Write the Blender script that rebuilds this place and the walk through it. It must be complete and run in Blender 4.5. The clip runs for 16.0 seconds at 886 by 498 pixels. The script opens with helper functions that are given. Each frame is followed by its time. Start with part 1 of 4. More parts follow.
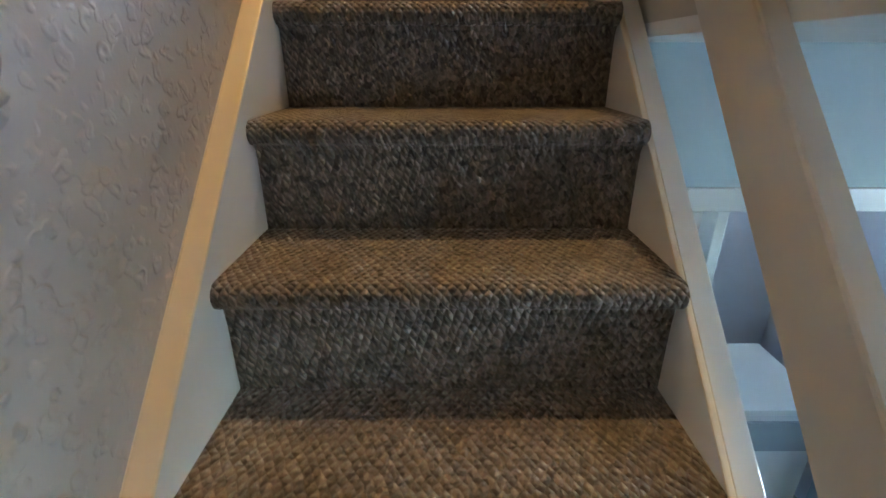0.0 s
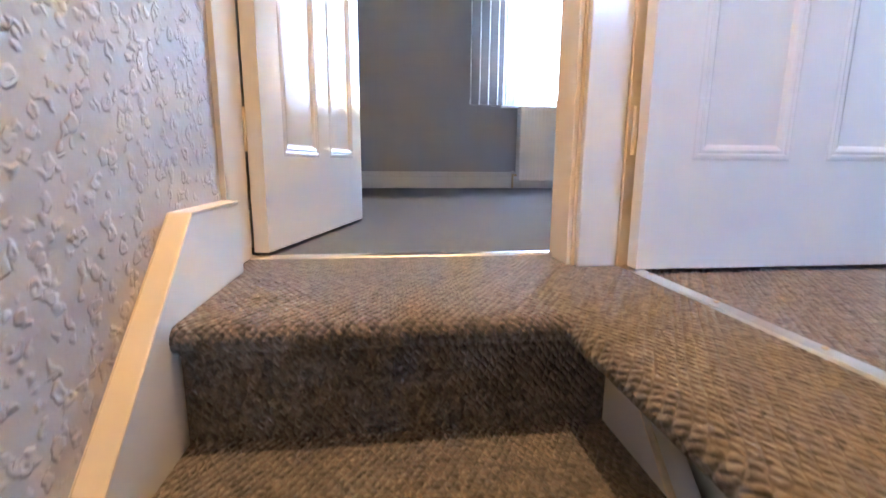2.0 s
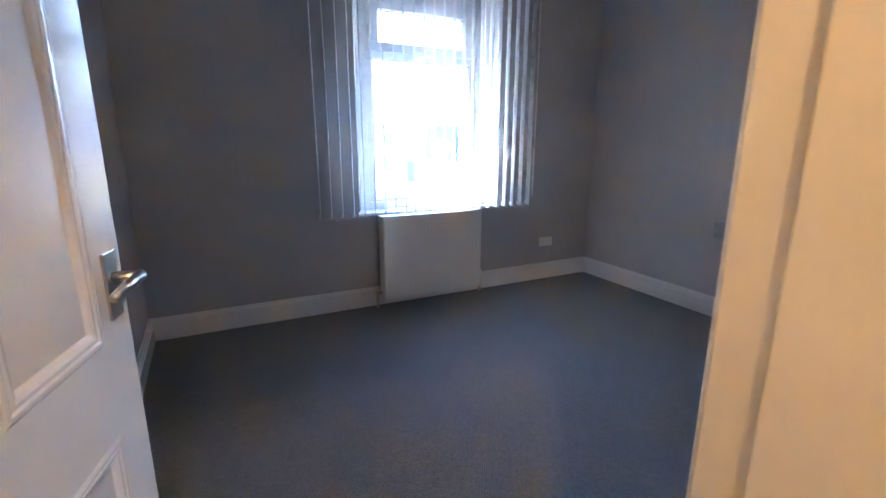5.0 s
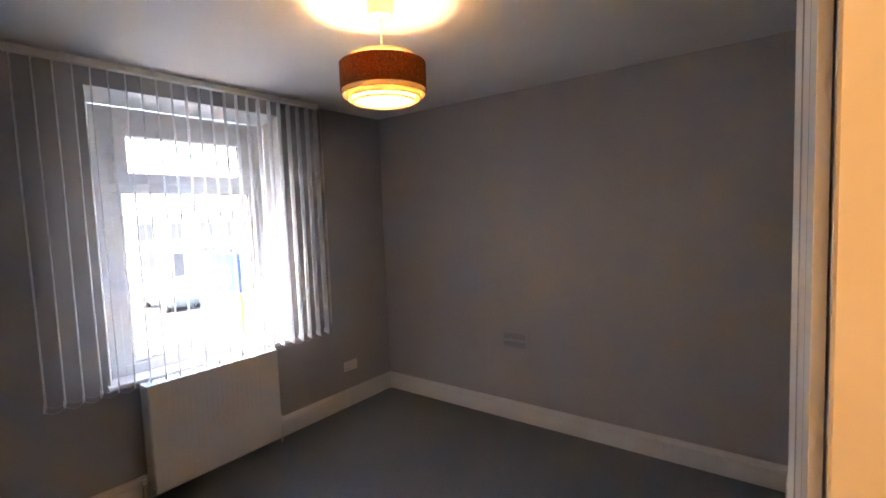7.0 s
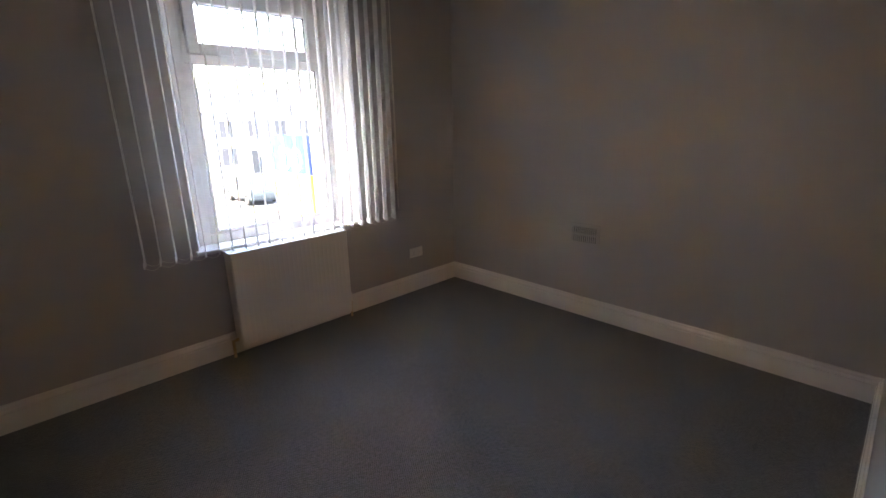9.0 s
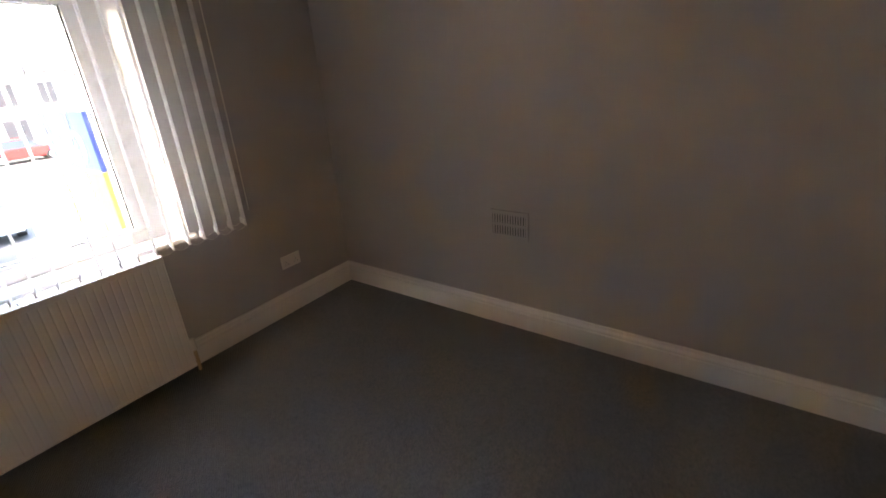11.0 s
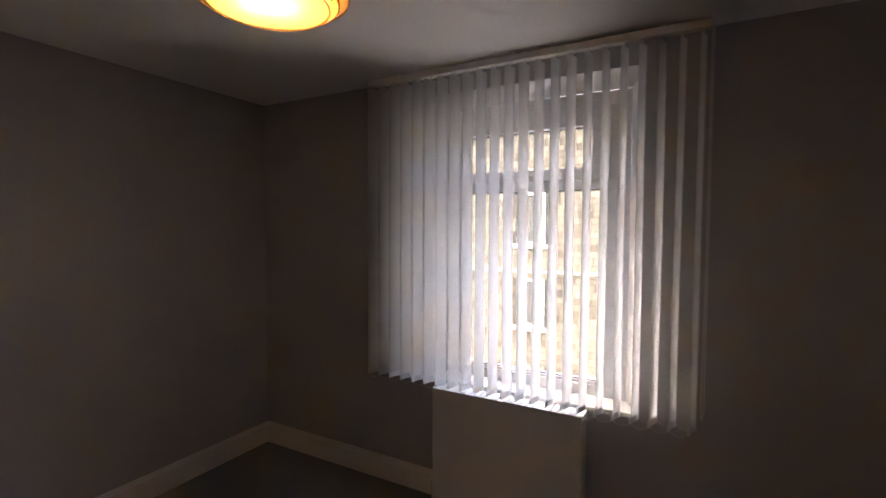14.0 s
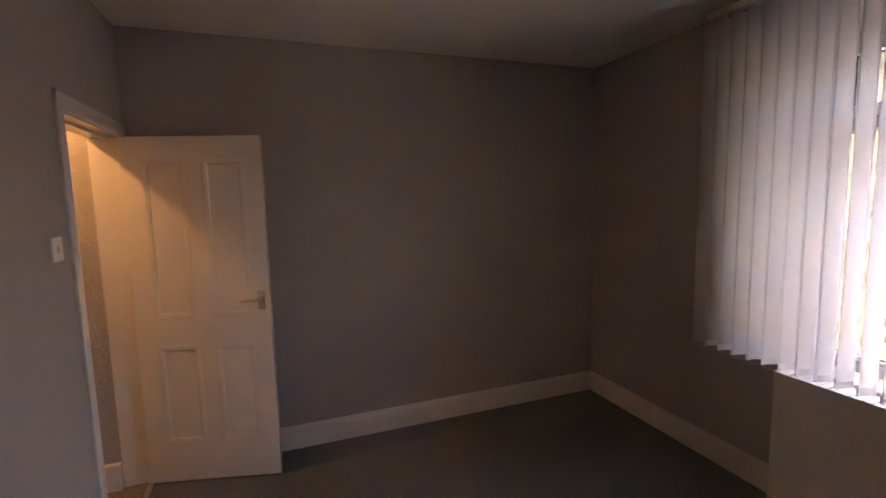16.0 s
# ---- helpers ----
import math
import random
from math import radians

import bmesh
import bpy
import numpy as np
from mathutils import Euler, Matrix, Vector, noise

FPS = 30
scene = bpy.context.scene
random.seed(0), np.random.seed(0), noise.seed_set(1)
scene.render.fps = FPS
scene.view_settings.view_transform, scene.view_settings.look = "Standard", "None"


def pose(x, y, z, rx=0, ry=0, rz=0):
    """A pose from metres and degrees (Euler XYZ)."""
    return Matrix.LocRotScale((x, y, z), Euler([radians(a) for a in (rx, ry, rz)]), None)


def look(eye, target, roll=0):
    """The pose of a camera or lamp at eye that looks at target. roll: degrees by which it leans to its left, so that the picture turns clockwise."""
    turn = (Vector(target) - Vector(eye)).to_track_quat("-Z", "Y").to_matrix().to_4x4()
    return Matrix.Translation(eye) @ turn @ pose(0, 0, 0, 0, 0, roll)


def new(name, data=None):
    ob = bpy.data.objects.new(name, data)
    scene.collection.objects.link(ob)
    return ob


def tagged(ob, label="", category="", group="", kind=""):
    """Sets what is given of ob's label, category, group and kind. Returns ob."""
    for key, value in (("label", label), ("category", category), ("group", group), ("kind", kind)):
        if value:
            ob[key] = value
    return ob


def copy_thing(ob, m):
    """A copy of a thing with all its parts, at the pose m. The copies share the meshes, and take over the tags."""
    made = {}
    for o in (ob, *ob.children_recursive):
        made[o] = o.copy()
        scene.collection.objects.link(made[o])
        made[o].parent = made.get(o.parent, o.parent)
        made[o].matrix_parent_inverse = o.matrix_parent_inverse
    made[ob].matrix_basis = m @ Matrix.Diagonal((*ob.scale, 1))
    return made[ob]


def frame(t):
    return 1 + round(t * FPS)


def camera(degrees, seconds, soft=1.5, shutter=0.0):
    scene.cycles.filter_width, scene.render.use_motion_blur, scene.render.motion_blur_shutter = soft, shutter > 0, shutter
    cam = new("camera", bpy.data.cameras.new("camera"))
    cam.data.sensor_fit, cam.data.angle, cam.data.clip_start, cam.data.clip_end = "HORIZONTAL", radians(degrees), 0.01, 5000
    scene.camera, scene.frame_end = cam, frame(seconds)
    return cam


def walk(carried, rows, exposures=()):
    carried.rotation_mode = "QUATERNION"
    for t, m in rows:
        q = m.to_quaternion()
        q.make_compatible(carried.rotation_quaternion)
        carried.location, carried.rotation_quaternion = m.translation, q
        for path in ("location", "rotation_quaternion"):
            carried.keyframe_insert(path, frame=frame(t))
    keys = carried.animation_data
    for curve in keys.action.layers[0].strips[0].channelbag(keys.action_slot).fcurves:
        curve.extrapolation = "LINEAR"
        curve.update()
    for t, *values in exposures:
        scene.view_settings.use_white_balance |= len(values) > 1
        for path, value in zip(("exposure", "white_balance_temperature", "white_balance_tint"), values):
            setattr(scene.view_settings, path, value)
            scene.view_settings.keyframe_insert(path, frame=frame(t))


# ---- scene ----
cam = camera(87.6, 16.0, shutter=0.25)
PATH = [
    (0, (0.403, -1.671, -0.292), (0.406, 0.177, -1.057), 0.0),
    (0.5, (0.352, -1.594, -0.217), (0.484, 0.285, -0.891), 0.1),
    (1, (0.394, -1.453, -0.096), (0.464, 0.506, -0.495), -0.2),
    (1.5, (0.404, -1.281, 0.081), (0.549, 0.701, -0.144), 0.5),
    (2, (0.391, -1.143, 0.229), (0.62, 0.809, -0.138), 0.4),
    (2.5, (0.4, -1.005, 0.394), (0.543, 0.972, 0.13), 1.1),
    (3, (0.369, -0.865, 0.572), (0.448, 1.114, 0.3), 0.1),
    (3.2, (0.364, -0.794, 0.644), (0.599, 1.157, 0.268), 1.2),
    (5.3, (0.455, -0.132, 1.335), (1.405, 1.554, 0.891), 0.8),
    (5.5, (0.466, -0.072, 1.365), (1.496, 1.567, 0.941), 1.2),
    (6, (0.466, 0.024, 1.54), (1.839, 1.414, 1.112), -2.3),
    (6.5, (0.515, 0.040, 1.611), (2.081, 1.234, 1.264), -1.0),
    (7, (0.534, 0.014, 1.649), (2.122, 1.221, 1.499), -2.2),
    (7.5, (0.506, 0.014, 1.592), (2.03, 1.307, 1.650), -3.2),
    (7.8, (0.516, 0.03, 1.682), (2.004, 1.366, 1.738), -1.8),
    (8, (0.514, 0.028, 1.689), (1.991, 1.377, 1.677), -0.9),
    (8.5, (0.535, 0.071, 1.626), (1.944, 1.451, 1.292), -1.4),
    (8.7, (0.549, 0.044, 1.52), (1.883, 1.462, 1.061), -2.0),
    (10.8, (1.341, 0.623, 1.462), (2.824, 1.686, 0.642), -2.2),
    (11, (1.512, 0.608, 1.535), (3.0, 1.703, 0.767), -4.1),
    (11.5, (1.848, 0.574, 1.569), (2.914, 2.174, 1.016), 0.0),
    (12, (2.115, 0.563, 1.555), (2.785, 2.414, 1.197), 0.1),
    (12.5, (2.384, 0.621, 1.559), (2.749, 2.574, 1.329), -1.1),
    (13, (2.611, 0.658, 1.624), (2.538, 2.648, 1.44), -0.8),
    (13.5, (2.759, 0.606, 1.672), (2.229, 2.523, 1.464), -1.2),
    (14, (2.87, 0.691, 1.644), (1.908, 2.441, 1.553), 0.3),
    (14.5, (2.922, 0.709, 1.648), (1.622, 2.22, 1.474), -0.3),
    (15, (3.005, 0.714, 1.628), (1.379, 1.864, 1.442), -0.6),
    (15.5, (3.033, 0.715, 1.606), (1.269, 1.632, 1.385), -0.8),
    (16, (3.02, 0.717, 1.605), (1.158, 1.413, 1.378), -1.4),
]
EXPOSURES = [(0.0, 6.60, 5750, -6), (0.6, 7.40, 5650, 6), (1.0, 7.60, 5350, 7), (1.5, 7.30, 5400, 7), (2.0, 7.00, 5150, 6), (2.5, 6.70, 5250, 5), (3.2, 6.00, 5050, 6),
             (5.3, 5.88, 5000, 6), (5.7, 5.78, 5100, 6), (6.1, 5.75, 5500, 8), (7.0, 5.48, 6650, 13), (8.0, 5.30, 6950, 11), (8.7, 5.23, 6850, 10), (10.8, 5.23, 7400, 11),
             (11.5, 5.03, 7600, 14), (12.5, 4.63, 7900, 16), (14.0, 4.28, 7700, 17), (15.0, 4.33, 7800, 20), (16.0, 4.53, 8400, 29)]
walk(cam, [(t, look(e, g, r)) for t, e, g, r in PATH], EXPOSURES)

# ---- light ----
world = bpy.data.worlds.new("overcast_sky")
scene.world = world
world.use_nodes = True
wn = world.node_tree
sky = wn.nodes.new("ShaderNodeTexSky")
sky.sky_type, sky.sun_disc = "NISHITA", False
sky.sun_elevation, sky.sun_rotation = radians(48), radians(-92)
sky.air_density, sky.dust_density, sky.ozone_density = 1.0, 5.0, 1.0
wn.links.new(sky.outputs[0], wn.nodes["Background"].inputs[0])
wn.nodes["Background"].inputs[1].default_value = 0.15
sun = new("sun", bpy.data.lights.new("sun", "SUN"))
sun.data.energy, sun.data.angle, sun.data.color = 0.8, radians(20), (1.0, 0.96, 0.9)
SUN_AZ, SUN_EL = radians(-92), radians(48)
to_sun = Vector((math.sin(SUN_AZ) * math.cos(SUN_EL), math.cos(SUN_AZ) * math.cos(SUN_EL), math.sin(SUN_EL)))
sun.matrix_basis = look(to_sun * 40, (0, 0, 0))


def bulb(name, place, watts, colour, radius):
    lamp = new(name, bpy.data.lights.new(name, "POINT"))
    lamp.data.energy, lamp.data.color, lamp.data.shadow_soft_size = watts, colour, radius
    lamp.matrix_basis = pose(*place)
    return lamp


LAMP = (2.016, 1.427)     # pendant in the bedroom
HALL_LAMP = (0.42, -0.50)  # pendant over the stairs
bulb("bedroom_bulb_light", (LAMP[0], LAMP[1], 2.172), 0.62, (1.0, 0.66, 0.33), 0.022)
bulb("hall_bulb_light", (HALL_LAMP[0], HALL_LAMP[1], 2.28), 0.85, (1.0, 0.53, 0.19), 0.03)


# ---- materials ----
def shader(name, colour, rough=0.6, metal=0.0):
    m = bpy.data.materials.new(name)
    m.use_nodes = True
    b = m.node_tree.nodes["Principled BSDF"]
    b.inputs["Base Color"].default_value = (*colour, 1)
    b.inputs["Roughness"].default_value = rough
    b.inputs["Metallic"].default_value = metal
    return m, m.node_tree, b


def node(t, kind, **values):
    n = t.nodes.new(kind)
    for k, v in values.items():
        n.inputs[k.replace("_", " ")].default_value = v
    return n


def ramp(t, source, stops):
    r = t.nodes.new("ShaderNodeValToRGB")
    while len(r.color_ramp.elements) < len(stops):
        r.color_ramp.elements.new(0.5)
    for e, (p, c) in zip(r.color_ramp.elements, stops):
        e.position, e.color = p, (*c, 1)
    t.links.new(source, r.inputs[0])
    return r.outputs[0]


def bump(t, b, height, strength, distance, chain=None):
    n = t.nodes.new("ShaderNodeBump")
    n.inputs["Strength"].default_value, n.inputs["Distance"].default_value = strength, distance
    t.links.new(height, n.inputs["Height"])
    if chain:
        t.links.new(chain, n.inputs["Normal"])
    t.links.new(n.outputs[0], b.inputs["Normal"])
    return n.outputs[0]


def coords(t):
    return t.nodes.new("ShaderNodeNewGeometry").outputs["Position"]


def noise_tex(t, pos, scale, detail=3.0, rough=0.55, distort=0.0):
    n = node(t, "ShaderNodeTexNoise", Scale=scale, Detail=detail, Roughness=rough, Distortion=distort)
    t.links.new(pos, n.inputs["Vector"])
    return n.outputs[0]


def math_node(t, op, a, b):
    n = t.nodes.new("ShaderNodeMath")
    n.operation = op
    for i, v in enumerate((a, b)):
        if isinstance(v, (int, float)):
            n.inputs[i].default_value = v
        else:
            t.links.new(v, n.inputs[i])
    return n.outputs[0]


def shade_of(c, k):
    return tuple(min(1.0, v * k) for v in c)


def painted(name, colour, rough=0.55, vary=0.06, fine=90.0, relief=0.12, depth=0.002):
    """Paint on plaster or wood: roller grain, faint patches."""
    m, t, b = shader(name, colour, rough)
    p = coords(t)
    big = noise_tex(t, p, 1.7, 4)
    t.links.new(ramp(t, big, [(0.3, shade_of(colour, 1 - vary)), (0.7, shade_of(colour, 1 + vary))]), b.inputs["Base Color"])
    small = noise_tex(t, p, fine, 3)
    bump(t, b, math_node(t, "ADD", small, math_node(t, "MULTIPLY", noise_tex(t, p, 5.0, 3), 2.5)), relief, depth)
    r = noise_tex(t, p, 9.0, 3)
    rr = t.nodes.new("ShaderNodeMapRange")
    rr.inputs["To Min"].default_value, rr.inputs["To Max"].default_value = rough - 0.07, rough + 0.09
    t.links.new(r, rr.inputs["Value"])
    t.links.new(rr.outputs[0], b.inputs["Roughness"])
    return m


def carpet(name, dark, light, loop, relief, flecks=2.0):
    """Looped pile in a diagonal lattice, as on woven loop carpet: flecked yarn, broader wear. loop: loops to the metre."""
    m, t, b = shader(name, dark, 0.95)
    p = coords(t)
    nz = node(t, "ShaderNodeTexNoise", Scale=loop * 0.3, Detail=2.0)
    t.links.new(p, nz.inputs["Vector"])
    sc = t.nodes.new("ShaderNodeVectorMath")
    sc.operation = "SCALE"
    sc.inputs["Scale"].default_value = 1.1 / loop
    t.links.new(nz.outputs["Color"], sc.inputs[0])
    warp = t.nodes.new("ShaderNodeVectorMath")
    warp.operation = "ADD"
    t.links.new(p, warp.inputs[0])
    t.links.new(sc.outputs[0], warp.inputs[1])
    xyz = t.nodes.new("ShaderNodeSeparateXYZ")
    t.links.new(warp.outputs[0], xyz.inputs[0])
    deep = math_node(t, "ADD", xyz.outputs[1], xyz.outputs[2])
    across = math_node(t, "ADD", xyz.outputs[0], math_node(t, "MULTIPLY", xyz.outputs[2], 0.31))
    k = math.pi * loop * 0.72
    rows = [math_node(t, "ABSOLUTE", math_node(t, "SINE", math_node(t, "MULTIPLY", math_node(t, op, across, math_node(t, "MULTIPLY", deep, 0.62)), k), 0.0), 0.0) for op in ("ADD", "SUBTRACT")]
    loops = math_node(t, "MULTIPLY", rows[0], rows[1])
    v = node(t, "ShaderNodeTexVoronoi", Scale=loop * 1.1, Randomness=1.0)
    t.links.new(p, v.inputs["Vector"])
    sep = t.nodes.new("ShaderNodeSeparateColor")
    t.links.new(v.outputs["Color"], sep.inputs[0])
    tone = math_node(t, "ADD", math_node(t, "MULTIPLY", sep.outputs[0], 0.45), math_node(t, "MULTIPLY", math_node(t, "ADD", noise_tex(t, p, flecks, 4), noise_tex(t, p, loop * 2.3, 2)), 0.27))
    t.links.new(ramp(t, tone, [(0.2, dark), (0.8, light)]), b.inputs["Base Color"])
    fibre = noise_tex(t, p, loop * 5, 2)
    bump(t, b, math_node(t, "ADD", loops, math_node(t, "MULTIPLY", fibre, 0.3)), relief, 0.007)
    b.inputs["Sheen Weight"].default_value = 0.25
    return m


def embossed_paper(name, colour):
    """Thick embossed wallpaper: short leafy curls that stand proud of the ground."""
    m, t, b = shader(name, colour, 0.55)
    p = coords(t)
    xyz = t.nodes.new("ShaderNodeSeparateXYZ")
    t.links.new(p, xyz.inputs[0])
    flat = t.nodes.new("ShaderNodeCombineXYZ")
    t.links.new(math_node(t, "ADD", xyz.outputs[0], xyz.outputs[1]), flat.inputs[0])
    t.links.new(xyz.outputs[2], flat.inputs[1])
    nz = node(t, "ShaderNodeTexNoise", Scale=38.0, Detail=2.0)
    t.links.new(flat.outputs[0], nz.inputs["Vector"])
    sc = t.nodes.new("ShaderNodeVectorMath")
    sc.operation = "SCALE"
    sc.inputs["Scale"].default_value = 0.022
    t.links.new(nz.outputs["Color"], sc.inputs[0])
    add = t.nodes.new("ShaderNodeVectorMath")
    add.operation = "ADD"
    t.links.new(flat.outputs[0], add.inputs[0])
    t.links.new(sc.outputs[0], add.inputs[1])
    height = None
    for scale, size, thick, weight in ((30.0, 0.0120, 0.0046, 1.0), (41.0, 0.0082, 0.0038, 0.9), (58.0, 0.0048, 0.0034, 0.8), (36.0, 0.0100, 0.0040, 0.9)):
        v = node(t, "ShaderNodeTexVoronoi", Scale=scale, Randomness=0.8)
        v.voronoi_dimensions = "2D"
        t.links.new(add.outputs[0], v.inputs["Vector"])
        off = t.nodes.new("ShaderNodeVectorMath")
        off.operation = "SUBTRACT"
        t.links.new(add.outputs[0], off.inputs[0])
        t.links.new(v.outputs["Position"], off.inputs[1])
        ln = t.nodes.new("ShaderNodeVectorMath")
        ln.operation = "LENGTH"
        t.links.new(off.outputs[0], ln.inputs[0])
        turn = t.nodes.new("ShaderNodeVectorMath")
        turn.operation = "SUBTRACT"
        t.links.new(v.outputs["Color"], turn.inputs[0])
        turn.inputs[1].default_value = (0.5, 0.5, 0.5)
        side = t.nodes.new("ShaderNodeVectorMath")
        side.operation = "DOT_PRODUCT"
        t.links.new(off.outputs[0], side.inputs[0])
        t.links.new(turn.outputs[0], side.inputs[1])
        band = math_node(t, "ABSOLUTE", math_node(t, "SUBTRACT", ln.outputs["Value"], size), 0.0)
        arc = t.nodes.new("ShaderNodeMapRange")
        arc.interpolation_type = "SMOOTHSTEP"
        arc.inputs["From Min"].default_value, arc.inputs["From Max"].default_value = thick, thick * 0.15
        t.links.new(band, arc.inputs["Value"])
        half = t.nodes.new("ShaderNodeMapRange")
        half.interpolation_type = "SMOOTHSTEP"
        half.inputs["From Min"].default_value, half.inputs["From Max"].default_value = -0.0022, 0.0008
        t.links.new(side.outputs["Value"], half.inputs["Value"])
        curl = math_node(t, "MULTIPLY", math_node(t, "MULTIPLY", arc.outputs[0], half.outputs[0]), weight)
        height = curl if height is None else math_node(t, "MAXIMUM", height, curl)
    swell = math_node(t, "MULTIPLY", noise_tex(t, p, 30, 2), 0.7)
    first = bump(t, b, math_node(t, "ADD", height, swell), 0.72, 0.0032)
    bump(t, b, noise_tex(t, p, 160, 2), 0.15, 0.002, first)
    t.links.new(ramp(t, noise_tex(t, p, 2.3, 4), [(0.3, shade_of(colour, 0.94)), (0.7, shade_of(colour, 1.05))]), b.inputs["Base Color"])
    return m


def cloth(name, colour, through_light, weave=900.0, contrast=0.16):
    """Thin fabric that lets light through."""
    m, t, b = shader(name, colour, 0.85)
    p = coords(t)
    tr = t.nodes.new("ShaderNodeBsdfTranslucent")
    tr.inputs["Color"].default_value = (*colour, 1)
    mix = t.nodes.new("ShaderNodeMixShader")
    mix.inputs[0].default_value = through_light
    out = t.nodes["Material Output"]
    t.links.new(b.outputs[0], mix.inputs[1])
    t.links.new(tr.outputs[0], mix.inputs[2])
    t.links.new(mix.outputs[0], out.inputs["Surface"])
    g = noise_tex(t, p, weave, 2)
    c = ramp(t, g, [(0.3, shade_of(colour, 1.0 - contrast)), (0.7, shade_of(colour, 1.0 + contrast * 0.5))])
    t.links.new(c, b.inputs["Base Color"])
    t.links.new(c, tr.inputs["Color"])
    bump(t, b, g, 0.3, 0.001)
    return m


def glass(name):
    m, t, b = shader(name, (1, 1, 1), 0.0)
    b.inputs["Transmission Weight"].default_value = 1.0
    b.inputs["IOR"].default_value = 1.02
    return m


def varied(name, colour, rough, spread, scale=3.0, relief=0.2):
    """Outdoor masonry, roofs and road: patches, grain, and a tone for each island."""
    m, t, b = shader(name, colour, rough)
    p = coords(t)
    isl = t.nodes.new("ShaderNodeNewGeometry").outputs["Random Per Island"]
    tone = math_node(t, "ADD", math_node(t, "MULTIPLY", isl, 0.5), math_node(t, "MULTIPLY", noise_tex(t, p, scale, 5), 0.5))
    t.links.new(ramp(t, tone, [(0.2, shade_of(colour, 1 - spread)), (0.8, shade_of(colour, 1 + spread))]), b.inputs["Base Color"])
    bump(t, b, noise_tex(t, p, scale * 12, 4), relief, 0.01)
    return m


M_WALL = painted("lilac_grey_emulsion", (0.43, 0.416, 0.420), 0.6, 0.03, 140, 0.18, 0.0015)
M_CEIL = painted("ceiling_white", (0.85, 0.84, 0.82), 0.7, 0.03, 60, 0.25, 0.003)
M_GLOSS = painted("white_gloss", (0.80, 0.79, 0.77), 0.13, 0.03, 25, 0.06, 0.002)
M_AGED = painted("aged_cream_gloss", (0.78, 0.70, 0.56), 0.3, 0.05, 25, 0.08, 0.002)
M_PAPER = embossed_paper("embossed_wallpaper", (0.47, 0.45, 0.445))
M_STAIR = carpet("stair_carpet", (0.076, 0.067, 0.060), (0.285, 0.242, 0.205), 100, 0.85)
M_CARPET = carpet("bedroom_carpet", (0.054, 0.058, 0.064), (0.146, 0.152, 0.162), 130, 0.7)
M_VINYL = painted("white_vinyl", (0.82, 0.83, 0.84), 0.28, 0.015, 40, 0.03, 0.001)
M_RAD = painted("radiator_enamel", (0.80, 0.79, 0.77), 0.32, 0.02, 60, 0.04, 0.001)
M_BLIND = cloth("blind_fabric", (0.93, 0.933, 0.945), 0.16)
M_BROWN = cloth("brown_shade_cloth", (0.34, 0.135, 0.035), 0.5, 170, 0.6)
M_CREAM = cloth("cream_shade_cloth", (0.90, 0.80, 0.62), 0.5, 300)
M_PIPING = cloth("tan_tape", (0.62, 0.44, 0.24), 0.2, 300)
M_GLASS = glass("window_glass")
M_RUBBER = shader("black_gasket", (0.015, 0.015, 0.016), 0.6)[0]
M_DARK = shader("dark_void", (0.02, 0.018, 0.016), 0.8)[0]
M_CHROME = shader("satin_nickel", (0.62, 0.59, 0.54), 0.28, 1.0)[0]
M_BRASS = shader("painted_brass", (0.62, 0.50, 0.32), 0.35, 0.6)[0]
M_COPPER = shader("copper_pipe", (0.35, 0.2, 0.12), 0.4, 0.8)[0]
# cream paint with the shade under the landing put into its colour
M_SHADED_CREAM = painted("shaded_cream_paint", (0.60, 0.55, 0.47), 0.4, 0.1, 25, 0.1, 0.002)
M_RAIL = painted("cream_rail_paint", (0.76, 0.71, 0.64), 0.35, 0.06, 25, 0.08, 0.002)
M_NAIL = shader("stained_nail", (0.34, 0.27, 0.19), 0.5)[0]
M_PLASTIC = painted("white_plastic", (0.80, 0.78, 0.74), 0.3, 0.02, 60, 0.03, 0.001)
M_STRIP = shader("aluminium_strip", (0.78, 0.76, 0.72), 0.22, 1.0)[0]
M_BLUE = painted("pale_blue_emulsion", (0.50, 0.60, 0.64), 0.6, 0.04, 120, 0.15, 0.0015)
M_FARWALL = painted("lavender_white_emulsion", (0.74, 0.73, 0.78), 0.6, 0.04, 120, 0.15, 0.0015)
M_GREYFLOOR = painted("grey_lino", (0.34, 0.36, 0.37), 0.4, 0.08, 40, 0.1, 0.001)


# ---- building helpers ----
def bm_box(bm, x0, y0, z0, x1, y1, z1, bevel=0.0):
    r = bmesh.ops.create_cube(bm, size=1.0)
    bmesh.ops.transform(bm, verts=r["verts"], matrix=Matrix.Translation(((x0 + x1) / 2, (y0 + y1) / 2, (z0 + z1) / 2)) @ Matrix.Diagonal((x1 - x0, y1 - y0, z1 - z0, 1)))
    if bevel:
        edges = list({e for v in r["verts"] for e in v.link_edges})
        bmesh.ops.bevel(bm, geom=edges, offset=bevel, segments=2, affect="EDGES", profile=0.5)
    return bm


def box(*a, bevel=0.0):
    return bm_box(bmesh.new(), *a, bevel=bevel)


